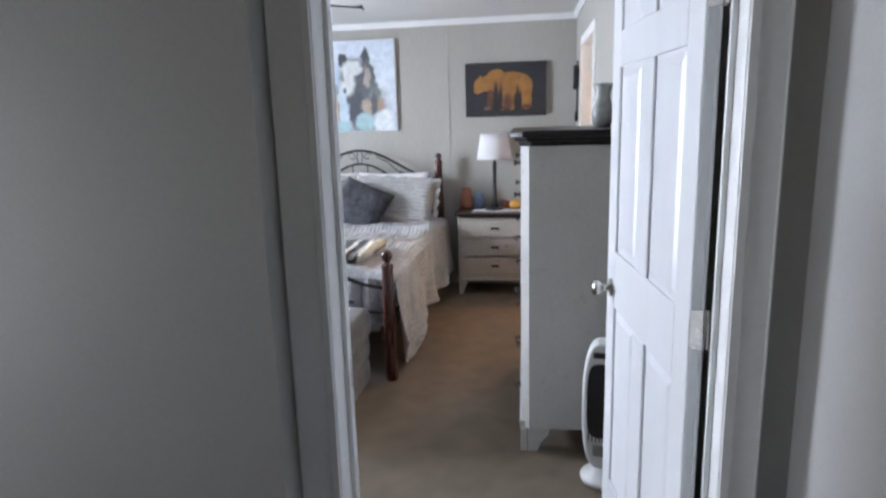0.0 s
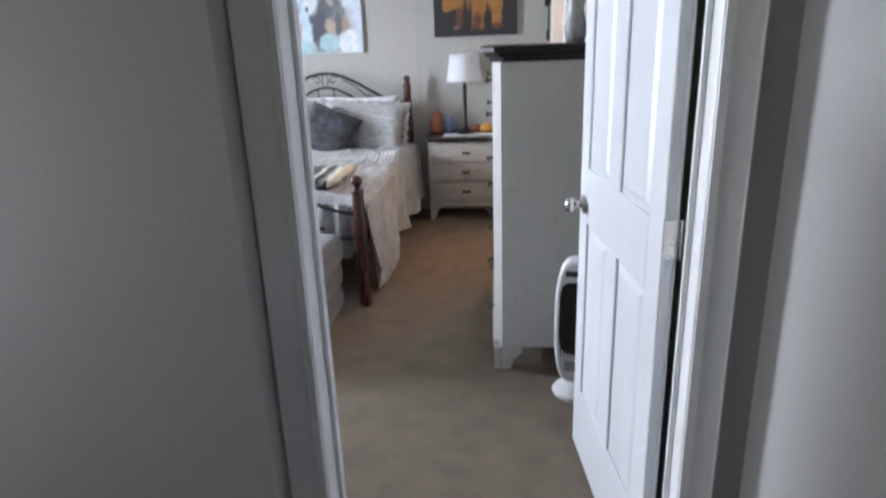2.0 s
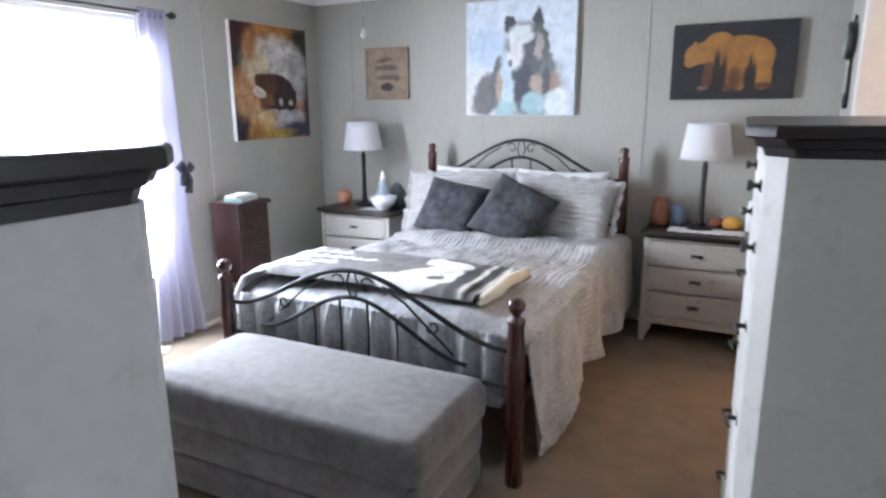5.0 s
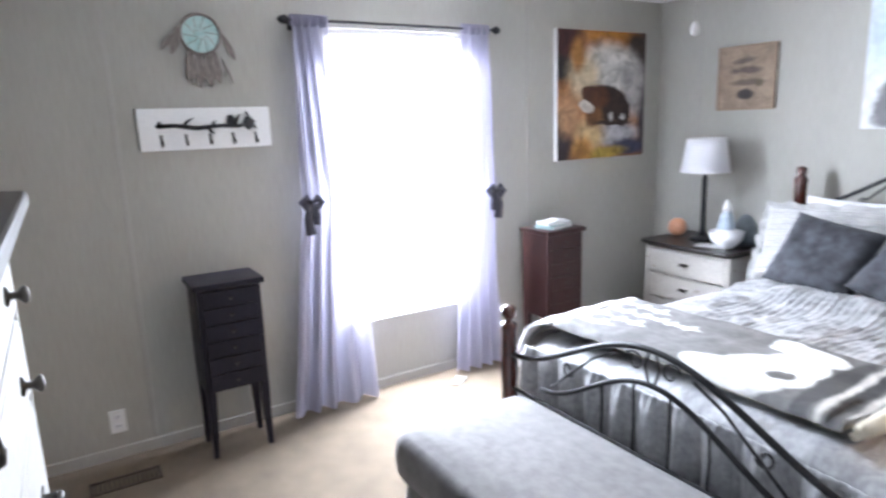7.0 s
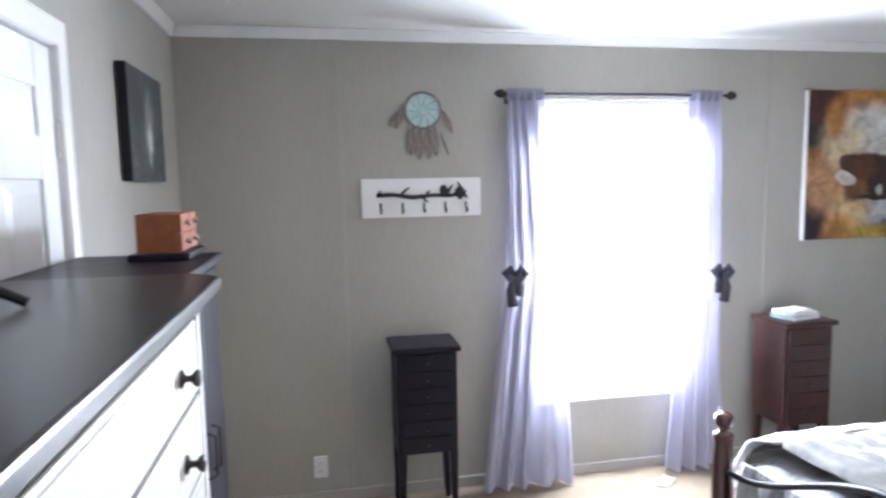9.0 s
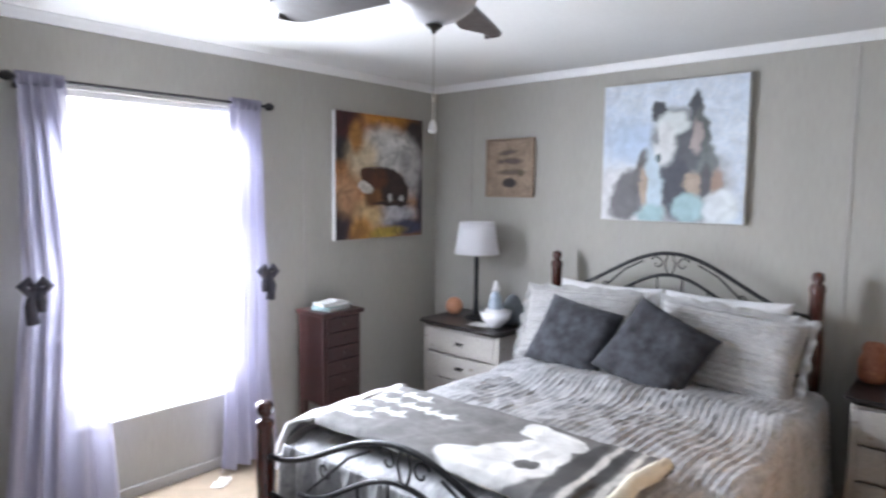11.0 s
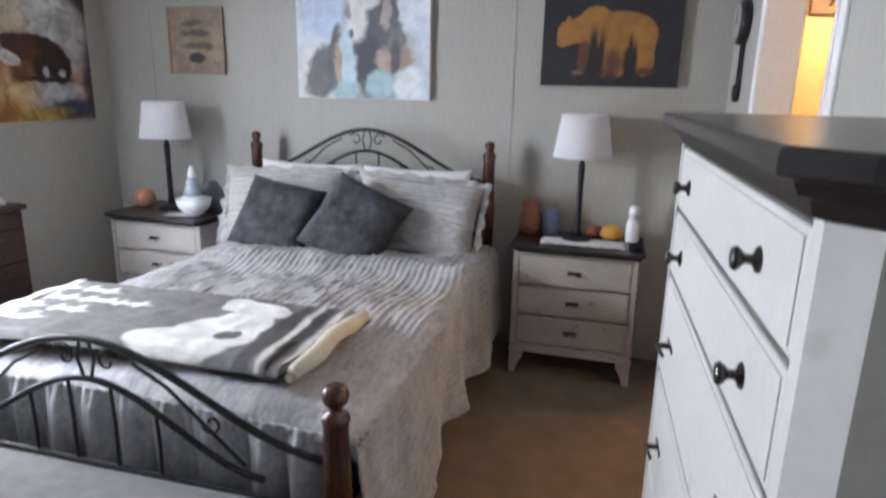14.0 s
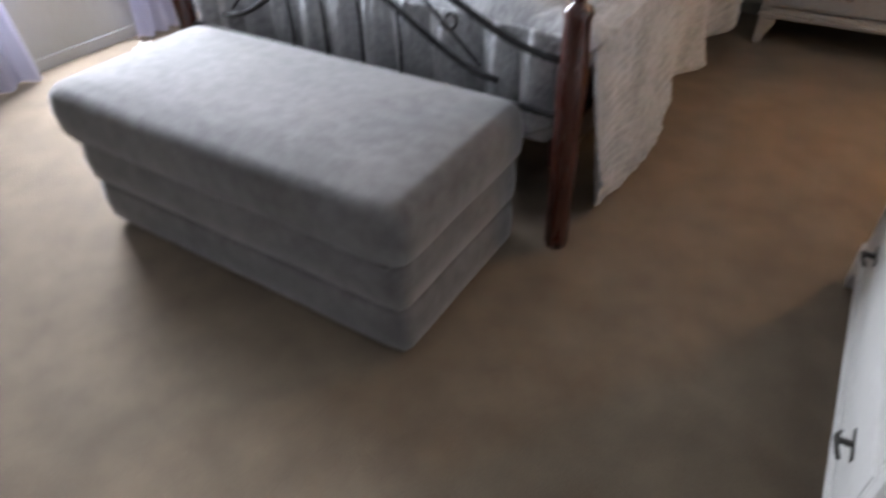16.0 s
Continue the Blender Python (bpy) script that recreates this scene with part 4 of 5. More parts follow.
PALE = (0.62, 0.66, 0.72)
INK = (0.07, 0.075, 0.085)
SLATE = (0.16, 0.17, 0.19)
TAN = (0.42, 0.33, 0.26)
AQUA = (0.36, 0.52, 0.55)
MIST = (0.66, 0.70, 0.72)
bear_pale = painting("watercolour", (0.48, 0.57, 0.68), (0.70, 0.73, 0.77), [
    (-0.55, 0.15, 0.35, 0.30, 0, (0.46, 0.56, 0.70), 0.7), (-0.7, -0.7, 0.5, 0.5, 0, (0.70, 0.71, 0.72), 0.37),
    (0.20, -0.50, 0.60, 0.62, 0, (0.30, 0.30, 0.31), 0.30), (0.46, -0.10, 0.17, 0.60, 16, (0.18, 0.20, 0.20), 0.19), (-0.58, -0.62, 0.26, 0.42, -25, (0.17, 0.165, 0.175), 0.19), (-0.42, -0.30, 0.08, 0.34, -15, (0.15, 0.145, 0.15), 0.25),
    (0.10, 0.20, 0.36, 0.42, 0, (0.20, 0.205, 0.22), 0.2), (0.22, 0.05, 0.20, 0.40, 0, (0.11, 0.115, 0.13), 0.19), (0.10, -0.50, 0.22, 0.48, 10, (0.085, 0.09, 0.11), 0.19),
    (-0.16, 0.55, 0.11, 0.16, 0, INK, 0.19), (0.34, 0.62, 0.10, 0.19, 0, INK, 0.19), (0.44, 0.28, 0.10, 0.32, 12, (0.12, 0.13, 0.13), 0.28), (0.36, 0.20, 0.07, 0.22, 0, (0.36, 0.30, 0.28), 0.31),
    (0.02, 0.40, 0.24, 0.16, 0, (0.62, 0.66, 0.65), 0.25), (-0.08, 0.10, 0.16, 0.30, -6, (0.66, 0.67, 0.67), 0.35), (-0.16, -0.08, 0.055, 0.07, 0, (0.07, 0.10, 0.10), 0.25), (-0.20, 0.22, 0.05, 0.12, 0, (0.28, 0.29, 0.31), 0.31),
    (-0.22, -0.45, 0.13, 0.45, 5, (0.52, 0.63, 0.70), 0.31), (-0.36, -0.50, 0.07, 0.30, 0, TAN, 0.37), (0.34, -0.45, 0.13, 0.16, 0, TAN, 0.31), (0.62, -0.50, 0.07, 0.25, -15, (0.34, 0.24, 0.19), 0.37), (0.50, -0.42, 0.09, 0.30, 0, (0.12, 0.12, 0.13), 0.28),
    (0.28, -0.80, 0.22, 0.20, 0, AQUA, 0.31), (0.70, -0.80, 0.22, 0.28, -20, MIST, 0.25), (-0.25, -0.90, 0.20, 0.14, 0, AQUA, 0.37)], 0.855, 0.825, 0.10, 3.0, 0.15, 0.17)
canvas("canvas_painting", "pale blue watercolour canvas of a grey-brown animal shape", pose(1.882, 4.463, 1.883), 0.855, 0.825, 0.035, bear_pale)

GOLD = (0.30, 0.135, 0.032)
TREE = (0.022, 0.015, 0.014)
SHANK = (0.11, 0.042, 0.022)
gold_mat = painting("gold_on_charcoal", (0.012, 0.012, 0.016), (0.026, 0.025, 0.030), [
    (0.15, 0.15, 0.52, 0.50, 0, GOLD, 0.05), (-0.22, 0.36, 0.27, 0.40, 0, GOLD, 0.06), (-0.42, 0.25, 0.28, 0.30, 10, GOLD, 0.06), (-0.62, 0.18, 0.17, 0.27, 15, GOLD, 0.06), (-0.70, 0.0, 0.09, 0.14, 10, GOLD, 0.08), (-0.62, 0.45, 0.04, 0.10, 0, GOLD, 0.12), (0.43, 0.0, 0.22, 0.55, 0, GOLD, 0.05),
    (0.50, -0.42, 0.15, 0.34, 0, GOLD, 0.08), (0.15, -0.42, 0.12, 0.36, 0, GOLD, 0.10), (-0.08, -0.42, 0.11, 0.36, 0, GOLD, 0.10), (-0.38, -0.35, 0.09, 0.36, -4, SHANK, 0.2), (-0.45, -0.70, 0.09, 0.06, 0, (0.16, 0.085, 0.07), 0.3), (-0.10, -0.68, 0.12, 0.08, 0, SHANK, 0.4), (0.52, -0.66, 0.15, 0.08, 0, SHANK, 0.5), (0.05, -0.46, 0.12, 0.30, 0, SHANK, 0.6),
    (-0.24, -0.14, 0.06, 0.40, 0, TREE, 0.5), (-0.20, -0.45, 0.10, 0.36, 0, TREE, 0.3), (-0.12, -0.30, 0.05, 0.45, 0, TREE, 0.6), (0.29, -0.45, 0.09, 0.34, 0, TREE, 0.35), (0.30, -0.15, 0.03, 0.28, 0, TREE, 0.6), (0.36, -0.40, 0.04, 0.36, 0, TREE, 0.6)], 0.725, 0.47, 0.012, 4.0, 0.15, 0.25)
canvas("canvas_painting", "charcoal canvas with a golden animal silhouette and dark trees", pose(3.319, 4.463, 1.808), 0.725, 0.47, 0.035, gold_mat, EBONY)

ORANGE = (0.50, 0.19, 0.03)
SNOW = (0.60, 0.58, 0.56)
UMBER = (0.035, 0.018, 0.014)
orange_mat = painting("burnt_orange", (0.20, 0.065, 0.02), (0.50, 0.24, 0.09), [
    (0.98, 0.1, 0.18, 1.2, 0, (0.05, 0.04, 0.05), 0.5), (-0.85, 0.80, 0.40, 0.42, 0, (0.055, 0.014, 0.014), 0.4), (0.25, 0.90, 0.6, 0.16, -4, (0.46, 0.19, 0.03), 0.4), (0.85, 0.72, 0.35, 0.24, -25, (0.035, 0.022, 0.018), 0.4), (-0.92, 0.42, 0.22, 0.20, 0, (0.02, 0.013, 0.014), 0.4), (-0.95, -0.75, 0.28, 0.42, 0, (0.03, 0.016, 0.022), 0.4), (-0.78, -0.30, 0.30, 0.28, 0, (0.46, 0.25, 0.13), 0.6),
    (0.22, 0.42, 0.66, 0.38, -8, SNOW, 0.35), (0.70, 0.10, 0.24, 0.42, 0, (0.42, 0.40, 0.40), 0.5), (-0.42, 0.30, 0.32, 0.34, 20, (0.58, 0.47, 0.32), 0.5), (-0.56, 0.62, 0.14, 0.24, 0, (0.42, 0.19, 0.05), 0.5), (0.30, -0.62, 0.50, 0.20, 0, (0.50, 0.49, 0.54), 0.4), (-0.28, -0.62, 0.32, 0.26, 0, (0.60, 0.42, 0.22), 0.5), (0.60, -0.84, 0.45, 0.14, 0, (0.045, 0.045, 0.085), 0.4), (0.05, -0.92, 0.45, 0.10, 4, (0.40, 0.28, 0.05), 0.5), (-0.45, -0.85, 0.22, 0.20, 0, (0.42, 0.20, 0.05), 0.5),
    (0.12, -0.12, 0.44, 0.28, -4, UMBER, 0.10), (0.46, -0.27, 0.19, 0.22, 0, UMBER, 0.10), (-0.12, -0.02, 0.28, 0.18, 0, (0.085, 0.030, 0.014), 0.25), (-0.32, 0.03, 0.15, 0.13, 0, (0.070, 0.025, 0.013), 0.12), (-0.20, -0.34, 0.20, 0.14, 20, (0.20, 0.085, 0.03), 0.4), (0.24, -0.43, 0.42, 0.045, 0, UMBER, 0.3), (-0.37, -0.17, 0.17, 0.085, -22, (0.68, 0.64, 0.60), 0.15),
    (0.19, -0.33, 0.055, 0.07, 0, (0.56, 0.54, 0.54), 0.25), (0.46, -0.35, 0.075, 0.055, 0, (0.56, 0.54, 0.54), 0.25)], 0.845, 0.87, 0.05, 4.0, 0.15, 0.45)
canvas("canvas_painting", "burnt orange canvas with a dark animal shape on snow", pose(0.037, 3.883, 1.732, 0, 0, 90), 0.845, 0.87, 0.035, orange_mat)

sign_mat = painting("printed_sign", (0.25, 0.18, 0.13), (0.34, 0.255, 0.185), [
    (-0.10, 0.55, 0.40, 0.09, 5, (0.13, 0.095, 0.075), 0.4), (0.12, 0.24, 0.42, 0.11, 0, (0.12, 0.085, 0.07), 0.4), (-0.40, 0.22, 0.16, 0.08, 0, (0.14, 0.10, 0.08), 0.4), (0.05, -0.14, 0.58, 0.09, 0, (0.13, 0.095, 0.07), 0.4), (0.48, -0.18, 0.14, 0.12, 0, (0.11, 0.085, 0.05), 0.4), (0.0, -0.52, 0.28, 0.17, 0, (0.04, 0.03, 0.03), 0.25)], 0.40, 0.405, 0.06, 4.0)
sign = canvas("wooden_sign", "small tan wooden sign with dark unreadable print", pose(0.722, 4.484, 1.806), 0.41, 0.41, 0.014, sign_mat, WALNUT)
part("sign_frame", boxes(((-0.207, -0.006, -0.207), (0.207, 0.0, -0.192)), ((-0.207, -0.006, 0.192), (0.207, 0.0, 0.207)), ((-0.207, -0.006, -0.192), (-0.192, 0.0, 0.192)), ((0.192, -0.006, -0.192), (0.207, 0.0, 0.192)), bev=0.001), SIGNWOOD, sign)

grey_mat = painting("monochrome_print", (0.03, 0.035, 0.035), (0.10, 0.11, 0.11), [(0.1, 0.1, 0.25, 0.55, 0, (0.22, 0.23, 0.23), 0.5), (0.12, -0.35, 0.12, 0.40, 0, (0.55, 0.56, 0.56), 0.35), (-0.5, 0.2, 0.3, 0.6, 0, (0.04, 0.045, 0.045), 0.5), (0.15, -0.6, 0.05, 0.2, 0, (0.05, 0.05, 0.05), 0.3)], 0.47, 0.41, 0.10, 5.0)
canvas("canvas_print", "dark grey monochrome canvas print on the wall", pose(0.655, 0.058, 1.905, 0, 0, 180), 0.47, 0.41, 0.035, grey_mat, EBONY)

# ---- on the window wall ----
hook = thing("hook_board", "white board with dark metal branch and five hooks", "coat rack", pose(0.022, 1.207, 1.60, 0, 0, 90))
part("board", boxes(((-0.312, 0.0, -0.10), (0.312, 0.02, 0.10)), bev=0.003), WHITEPL, hook)
bm = tube(bmesh.new(), [(-0.235, -0.008, 0.015), (-0.15, -0.010, 0.018), (-0.05, -0.010, 0.002), (0.06, -0.010, 0.012), (0.15, -0.010, 0.008), (0.235, -0.008, 0.03)], [0.010, 0.009, 0.011, 0.009, 0.010, 0.006], 8)
part("branch", bm, IRON, hook, "dark metal branch", True)
for x, z, dx, dz in ((-0.225, 0.018, 0.012, 0.022), (-0.11, 0.018, 0.045, 0.035), (0.0, 0.004, 0.03, -0.03), (0.02, 0.008, 0.02, 0.03), (0.10, 0.012, 0.0, 0.05), (0.13, 0.01, 0.03, 0.055), (0.21, 0.02, -0.02, 0.06), (0.22, 0.02, 0.02, -0.028)):
    part("twig", tube(bmesh.new(), [(x, -0.009, z), (x + dx * 0.5, -0.012, z + dz * 0.6), (x + dx, -0.010, z + dz)], [0.008, 0.007, 0.003], 6), IRON, hook)
part("leaf_cluster", lathe(bmesh.new(), [(0.0, -0.035), (0.022, -0.015), (0.030, 0.008), (0.018, 0.030), (0.0005, 0.042)], 10, (0.20, -0.010, 0.018), 0.35), IRON, hook)
part("leaf_cluster", lathe(bmesh.new(), [(0.0, -0.020), (0.020, -0.010), (0.024, 0.012), (0.010, 0.035), (0.0005, 0.040)], 10, (0.115, -0.010, 0.025), 0.35), IRON, hook)
for k in range(5):
    x = -0.215 + k * 0.112
    part("hook", tube(bmesh.new(), [(x, -0.002, -0.025), (x, -0.006, -0.055), (x, -0.016, -0.078), (x, -0.028, -0.074), (x, -0.032, -0.058)], [0.006, 0.0055, 0.005, 0.005, 0.007], 8), PEWTER, hook)

dream = thing("dreamcatcher", "turquoise dreamcatcher with grey feathers on the wall", "dreamcatcher", pose(0.014, 1.222, 2.045, 0, 0, 90))
ring = [(0.092 * math.cos(k * math.tau / 32), 0, 0.092 * math.sin(k * math.tau / 32)) for k in range(33)]
part("hoop", tube(bmesh.new(), ring, 0.007, 8), FEATHER, dream)
bm = bmesh.new()
for s in range(10):
    a0 = s * math.tau / 10
    tube(bm, [(0.088 * math.cos(a0), 0, 0.088 * math.sin(a0)), (0.02 * math.cos(a0 + 0.6), -0.002, 0.02 * math.sin(a0 + 0.6))], 0.0016, 5)
part("web", bm, FEATHER, dream)
part("woven_disc", lathe(bmesh.new(), [(0.0, 0), (0.090, 0), (0.086, 0.004), (0.03, 0.006), (0.0005, 0.006)], 32), TURQ, dream, "turquoise woven disc").matrix_basis = pose(0, 0.010, 0, 90)


def feather(parent, x, z, length, width, turn):
    def f(u, v):
        t = v
        wd = width * math.sin(math.pi * min(1, t * 0.93 + 0.05)) ** 0.7
        return Vector(((u - 0.5) * wd + 0.006 * wob(u * 4, t * 6, x * 30), -0.004 - 0.006 * abs(u - 0.5), -t * length))
    ob = part("feather", sheet(bmesh.new(), f, 6, 14), FEATHER, parent, "grey-brown feather", True)
    ob.modifiers.new("thick", "SOLIDIFY").thickness = 0.002
    ob.matrix_basis = pose(x, -0.002, z, 0, turn, 0)


for x, z, L, w, tn in ((-0.10, 0.03, 0.13, 0.038, 18), (-0.125, -0.005, 0.09, 0.030, 40), (0.10, 0.0, 0.13, 0.032, -24), (-0.055, -0.075, 0.155, 0.045, 6), (-0.02, -0.088, 0.165, 0.05, 2), (0.02, -0.088, 0.16, 0.05, -2), (0.05, -0.078, 0.15, 0.042, -6), (0.085, -0.11, 0.13, 0.012, -20)):
    feather(dream, x, z, L, w, tn)

rod = thing("curtain_rod", "slim dark metal curtain rod with knob finials", "curtain rod", pose(0.09, 2.27, 2.122))
part("pole", tube(bmesh.new(), [(0, -0.64, 0), (0, 0.64, 0)], 0.008, 10), IRON, rod)
for s in (-1, 1):
    part("finial", tube(bmesh.new(), [(0, s * 0.63, 0), (0, s * 0.645, 0), (0, s * 0.655, 0), (0, s * 0.675, 0), (0, s * 0.69, 0)], [0.011, 0.022, 0.024, 0.018, 0.004], 14), IRON, rod, "", True)
    part("bracket", boxes(((-0.09, s * 0.60 - 0.008, -0.02), (-0.004, s * 0.60 + 0.008, -0.006)), ((-0.09, s * 0.60 - 0.012, -0.04), (-0.086, s * 0.60 + 0.012, 0.02)), bev=0.001), IRON, rod)


def curtain(label, top, tie, foot, tie_z, phase):
    """A tied-back sheer: (inner, outer) y at the rod, at the tie and on the floor."""
    c = thing("curtain", label, "curtain", pose(0, 0, 0), "sheer curtains at the window")

    def edge(z, k):
        if z > tie_z:
            q = (z - tie_z) / (2.12 - tie_z)
            return tie[k] + (top[k] - tie[k]) * q
        q = (tie_z - z) / tie_z
        return tie[k] + (foot[k] - tie[k]) * q

    def f(u, v):
        z = 2.135 - 2.127 * v
        a, b = edge(z, 0), edge(z, 1)
        y = a + (b - a) * u
        near = math.exp(-(((z - tie_z) / 0.18) ** 2))
        amp = 0.026 * (1 - 0.6 * near) + 0.012 * v
        x = 0.092 + amp * math.sin(u * 27 + phase + 2.4 * wob(u * 2.5, z * 0.8, phase)) + 0.010 * wob(u * 6, z * 2, phase)
        return Vector((max(0.03, x + 0.02 * near), y, z))

    part("cloth", sheet(bmesh.new(), f, 110, 80), GAUZE, c, "lavender grey gauze", True)

    def hd(u, v):
        y = top[0] + (top[1] - top[0]) * u
        return Vector((0.092 + (0.017 + 0.006 * math.sin(u * 60)) * math.cos(v * math.tau), y, 2.120 + (0.030) * math.sin(v * math.tau)))

    part("header", sheet(bmesh.new(), hd, 80, 16), HEADER, c, "gathered rod pocket", True)
    ty = 0.18 * tie[0] + 0.82 * tie[1]
    out = 1 if tie[1] > tie[0] else -1
    bm = bmesh.new()
    for s, tz in ((-1, 0.010), (1, 0.004)):
        tube(bm, [(0.135, ty + 0.01 * out, tie_z), (0.150, ty + 0.01 * out + s * 0.022, tie_z + 0.026), (0.145, ty + 0.01 * out + s * 0.040, tie_z + tz), (0.148, ty + 0.01 * out + s * 0.022, tie_z - 0.016), (0.137, ty + 0.01 * out, tie_z)], [0.008, 0.017, 0.015, 0.015, 0.008], 8)
    tube(bm, [(0.14, ty + 0.015 * out, tie_z), (0.145, ty + 0.028 * out, tie_z - 0.06), (0.14, ty + 0.02 * out, tie_z - 0.125)], [0.010, 0.018, 0.020], 8)
    tube(bm, [(0.14, ty + 0.005 * out, tie_z), (0.143, ty - 0.006 * out, tie_z - 0.05), (0.14, ty - 0.004 * out, tie_z - 0.085)], [0.010, 0.015, 0.015], 8)
    bmesh.ops.scale(bm, vec=(1.25, 1.4, 1.3), space=Matrix.Translation((-0.137, -ty, -tie_z)), verts=bm.verts)
    part("tie_back", bm, BOW, c, "dark ribbon bow tie-back", True)


curtain("sheer lavender curtain tied back with a dark bow", (1.84, 1.645), (1.925, 1.63), (2.01, 1.49), 1.19, 0.4)
curtain("sheer lavender curtain tied back with a dark bow", (2.675, 2.865), (2.615, 2.905), (2.555, 2.95), 1.15, 2.1)


def armoire(label, m, w, d, h, leg, drawers, material, knobs):
    a = thing("jewelry_armoire", label, "jewelry chest", m, "jewelry armoires by the window")
    part("body", boxes(((-w / 2, 0.006, leg), (w / 2, d, h - 0.028)), bev=0.003), material, a)
    part("lid", boxes(((-w / 2 - 0.018, -0.018, h - 0.0275), (w / 2 + 0.018, d + 0.006, h)), bev=0.006), material, a)
    step = (h - 0.045 - leg) / drawers
    for k in range(drawers):
        z = leg + 0.008 + k * step
        dr = part("drawer", boxes(((-w / 2 + 0.022, -0.004, z + 0.002), (w / 2 - 0.022, 0.0055, z + step - 0.003)), bev=0.002), material, a)
        for x in knobs:
            part("knob", lathe(bmesh.new(), [(0.0, 0), (0.004, 0), (0.003, 0.006), (0.008, 0.011), (0.006, 0.016), (0.0005, 0.017)], 12), PEWTER, dr).matrix_basis = pose(x, -0.004, z + step / 2, 90)
    for sx in (-1, 1):
        for y in (0.024, d - 0.024):
            bm = tube(bmesh.new(), [(sx * (w / 2 - 0.022 + 0.008), y, 0), (sx * (w / 2 - 0.022 + 0.002), y, leg * 0.5), (sx * (w / 2 - 0.022), y, leg + 0.002)], [0.017, 0.024, 0.030], 4)
            part("leg", bm, material, a)
    return a


armoire("black six-drawer jewelry armoire on slim splayed legs", pose(0.31, 1.168, 0, 0, 0, 90), 0.30, 0.25, 0.885, 0.345, 6, EBONY, (0.0,))
armoire("dark cherry jewelry armoire with books on its lid", pose(0.315, 3.29, 0, 0, 0, 90), 0.295, 0.26, 0.885, 0.30, 6, DARKCHERRY, (0.0,))
for k, (mt, lb, w, d, t, tn, z) in enumerate(((TEAL, "teal hardback book on the armoire", 0.21, 0.15, 0.022, 12, 0.885), (PAPER, "white paperback book on top of another", 0.19, 0.13, 0.018, -6, 0.908), (PAPER, "thin white booklet on the books", 0.14, 0.10, 0.008, 20, 0.927))):
    bk = thing("book", lb, "book", pose(0.20, 3.29, z, 0, 0, 90 + tn))
    part("pages", boxes(((-w / 2 + 0.004, -d / 2 + 0.004, 0.002), (w / 2 - 0.003, d / 2 - 0.004, t - 0.002))), PAPER, bk, "white pages")
    part("cover", boxes(((-w / 2, -d / 2, 0), (w / 2, d / 2, 0.0019)), ((-w / 2, -d / 2, t - 0.0019), (w / 2, d / 2, t)), ((-w / 2, -d / 2, 0.0019), (-w / 2 + 0.0035, d / 2, t - 0.0019))), mt, bk)

for m, lb in ((pose(0.0055, 0.638, 0.195, 0, 0, 90), "white wall outlet on the window wall"), (pose(0.30, 4.4945, 0.32, 0, 0, 0), "white wall outlet low on the panel wall")):
    o = thing("wall_outlet", lb, "outlet", m)
    part("plate", boxes(((-0.036, -0.003, -0.058), (0.036, 0.005, 0.058)), bev=0.002), WHITEPL, o)
    for z in (-0.022, 0.022):
        s = part("socket", boxes(((-0.016, -0.005, z - 0.014), (0.016, -0.003, z + 0.014)), bev=0.0015), CERAMIC, o)
        part("slot", boxes(((-0.008, -0.0056, z - 0.004), (-0.005, -0.005, z + 0.006)), ((0.005, -0.0056, z - 0.004), (0.008, -0.0056 + 0.0006, z + 0.006))), BLACK, s)
fv = thing("floor_vent", "brown metal floor vent in the carpet", "vent", pose(0.26, 0.63, 0.0))
part("rim", boxes(((-0.06, -0.15, 0), (-0.048, 0.15, 0.006)), ((0.048, -0.15, 0), (0.06, 0.15, 0.006)), ((-0.048, -0.15, 0), (0.048, -0.138, 0.006)), ((-0.048, 0.138, 0), (0.048, 0.15, 0.006)), bev=0.0015), VENT, fv)
for k in range(14):
    part("slat", boxes(((-0.048, -0.131 + k * 0.0195, 0.001), (0.048, -0.124 + k * 0.0195, 0.005))), VENT, fv)
tis = thing("crumpled_paper", "crumpled scrap of white paper on the carpet", "paper", pose(0.215, 2.50, 0.0, 0, 0, 30))
part("scrap", sheet(bmesh.new(), lambda u, v: Vector(((u - 0.5) * 0.06, (v - 0.5) * 0.11, 0.012 + 0.028 * wob(u * 6, v * 8, 1))), 14, 18), PAPER, tis).modifiers.new("thick", "SOLIDIFY").thickness = 0.001


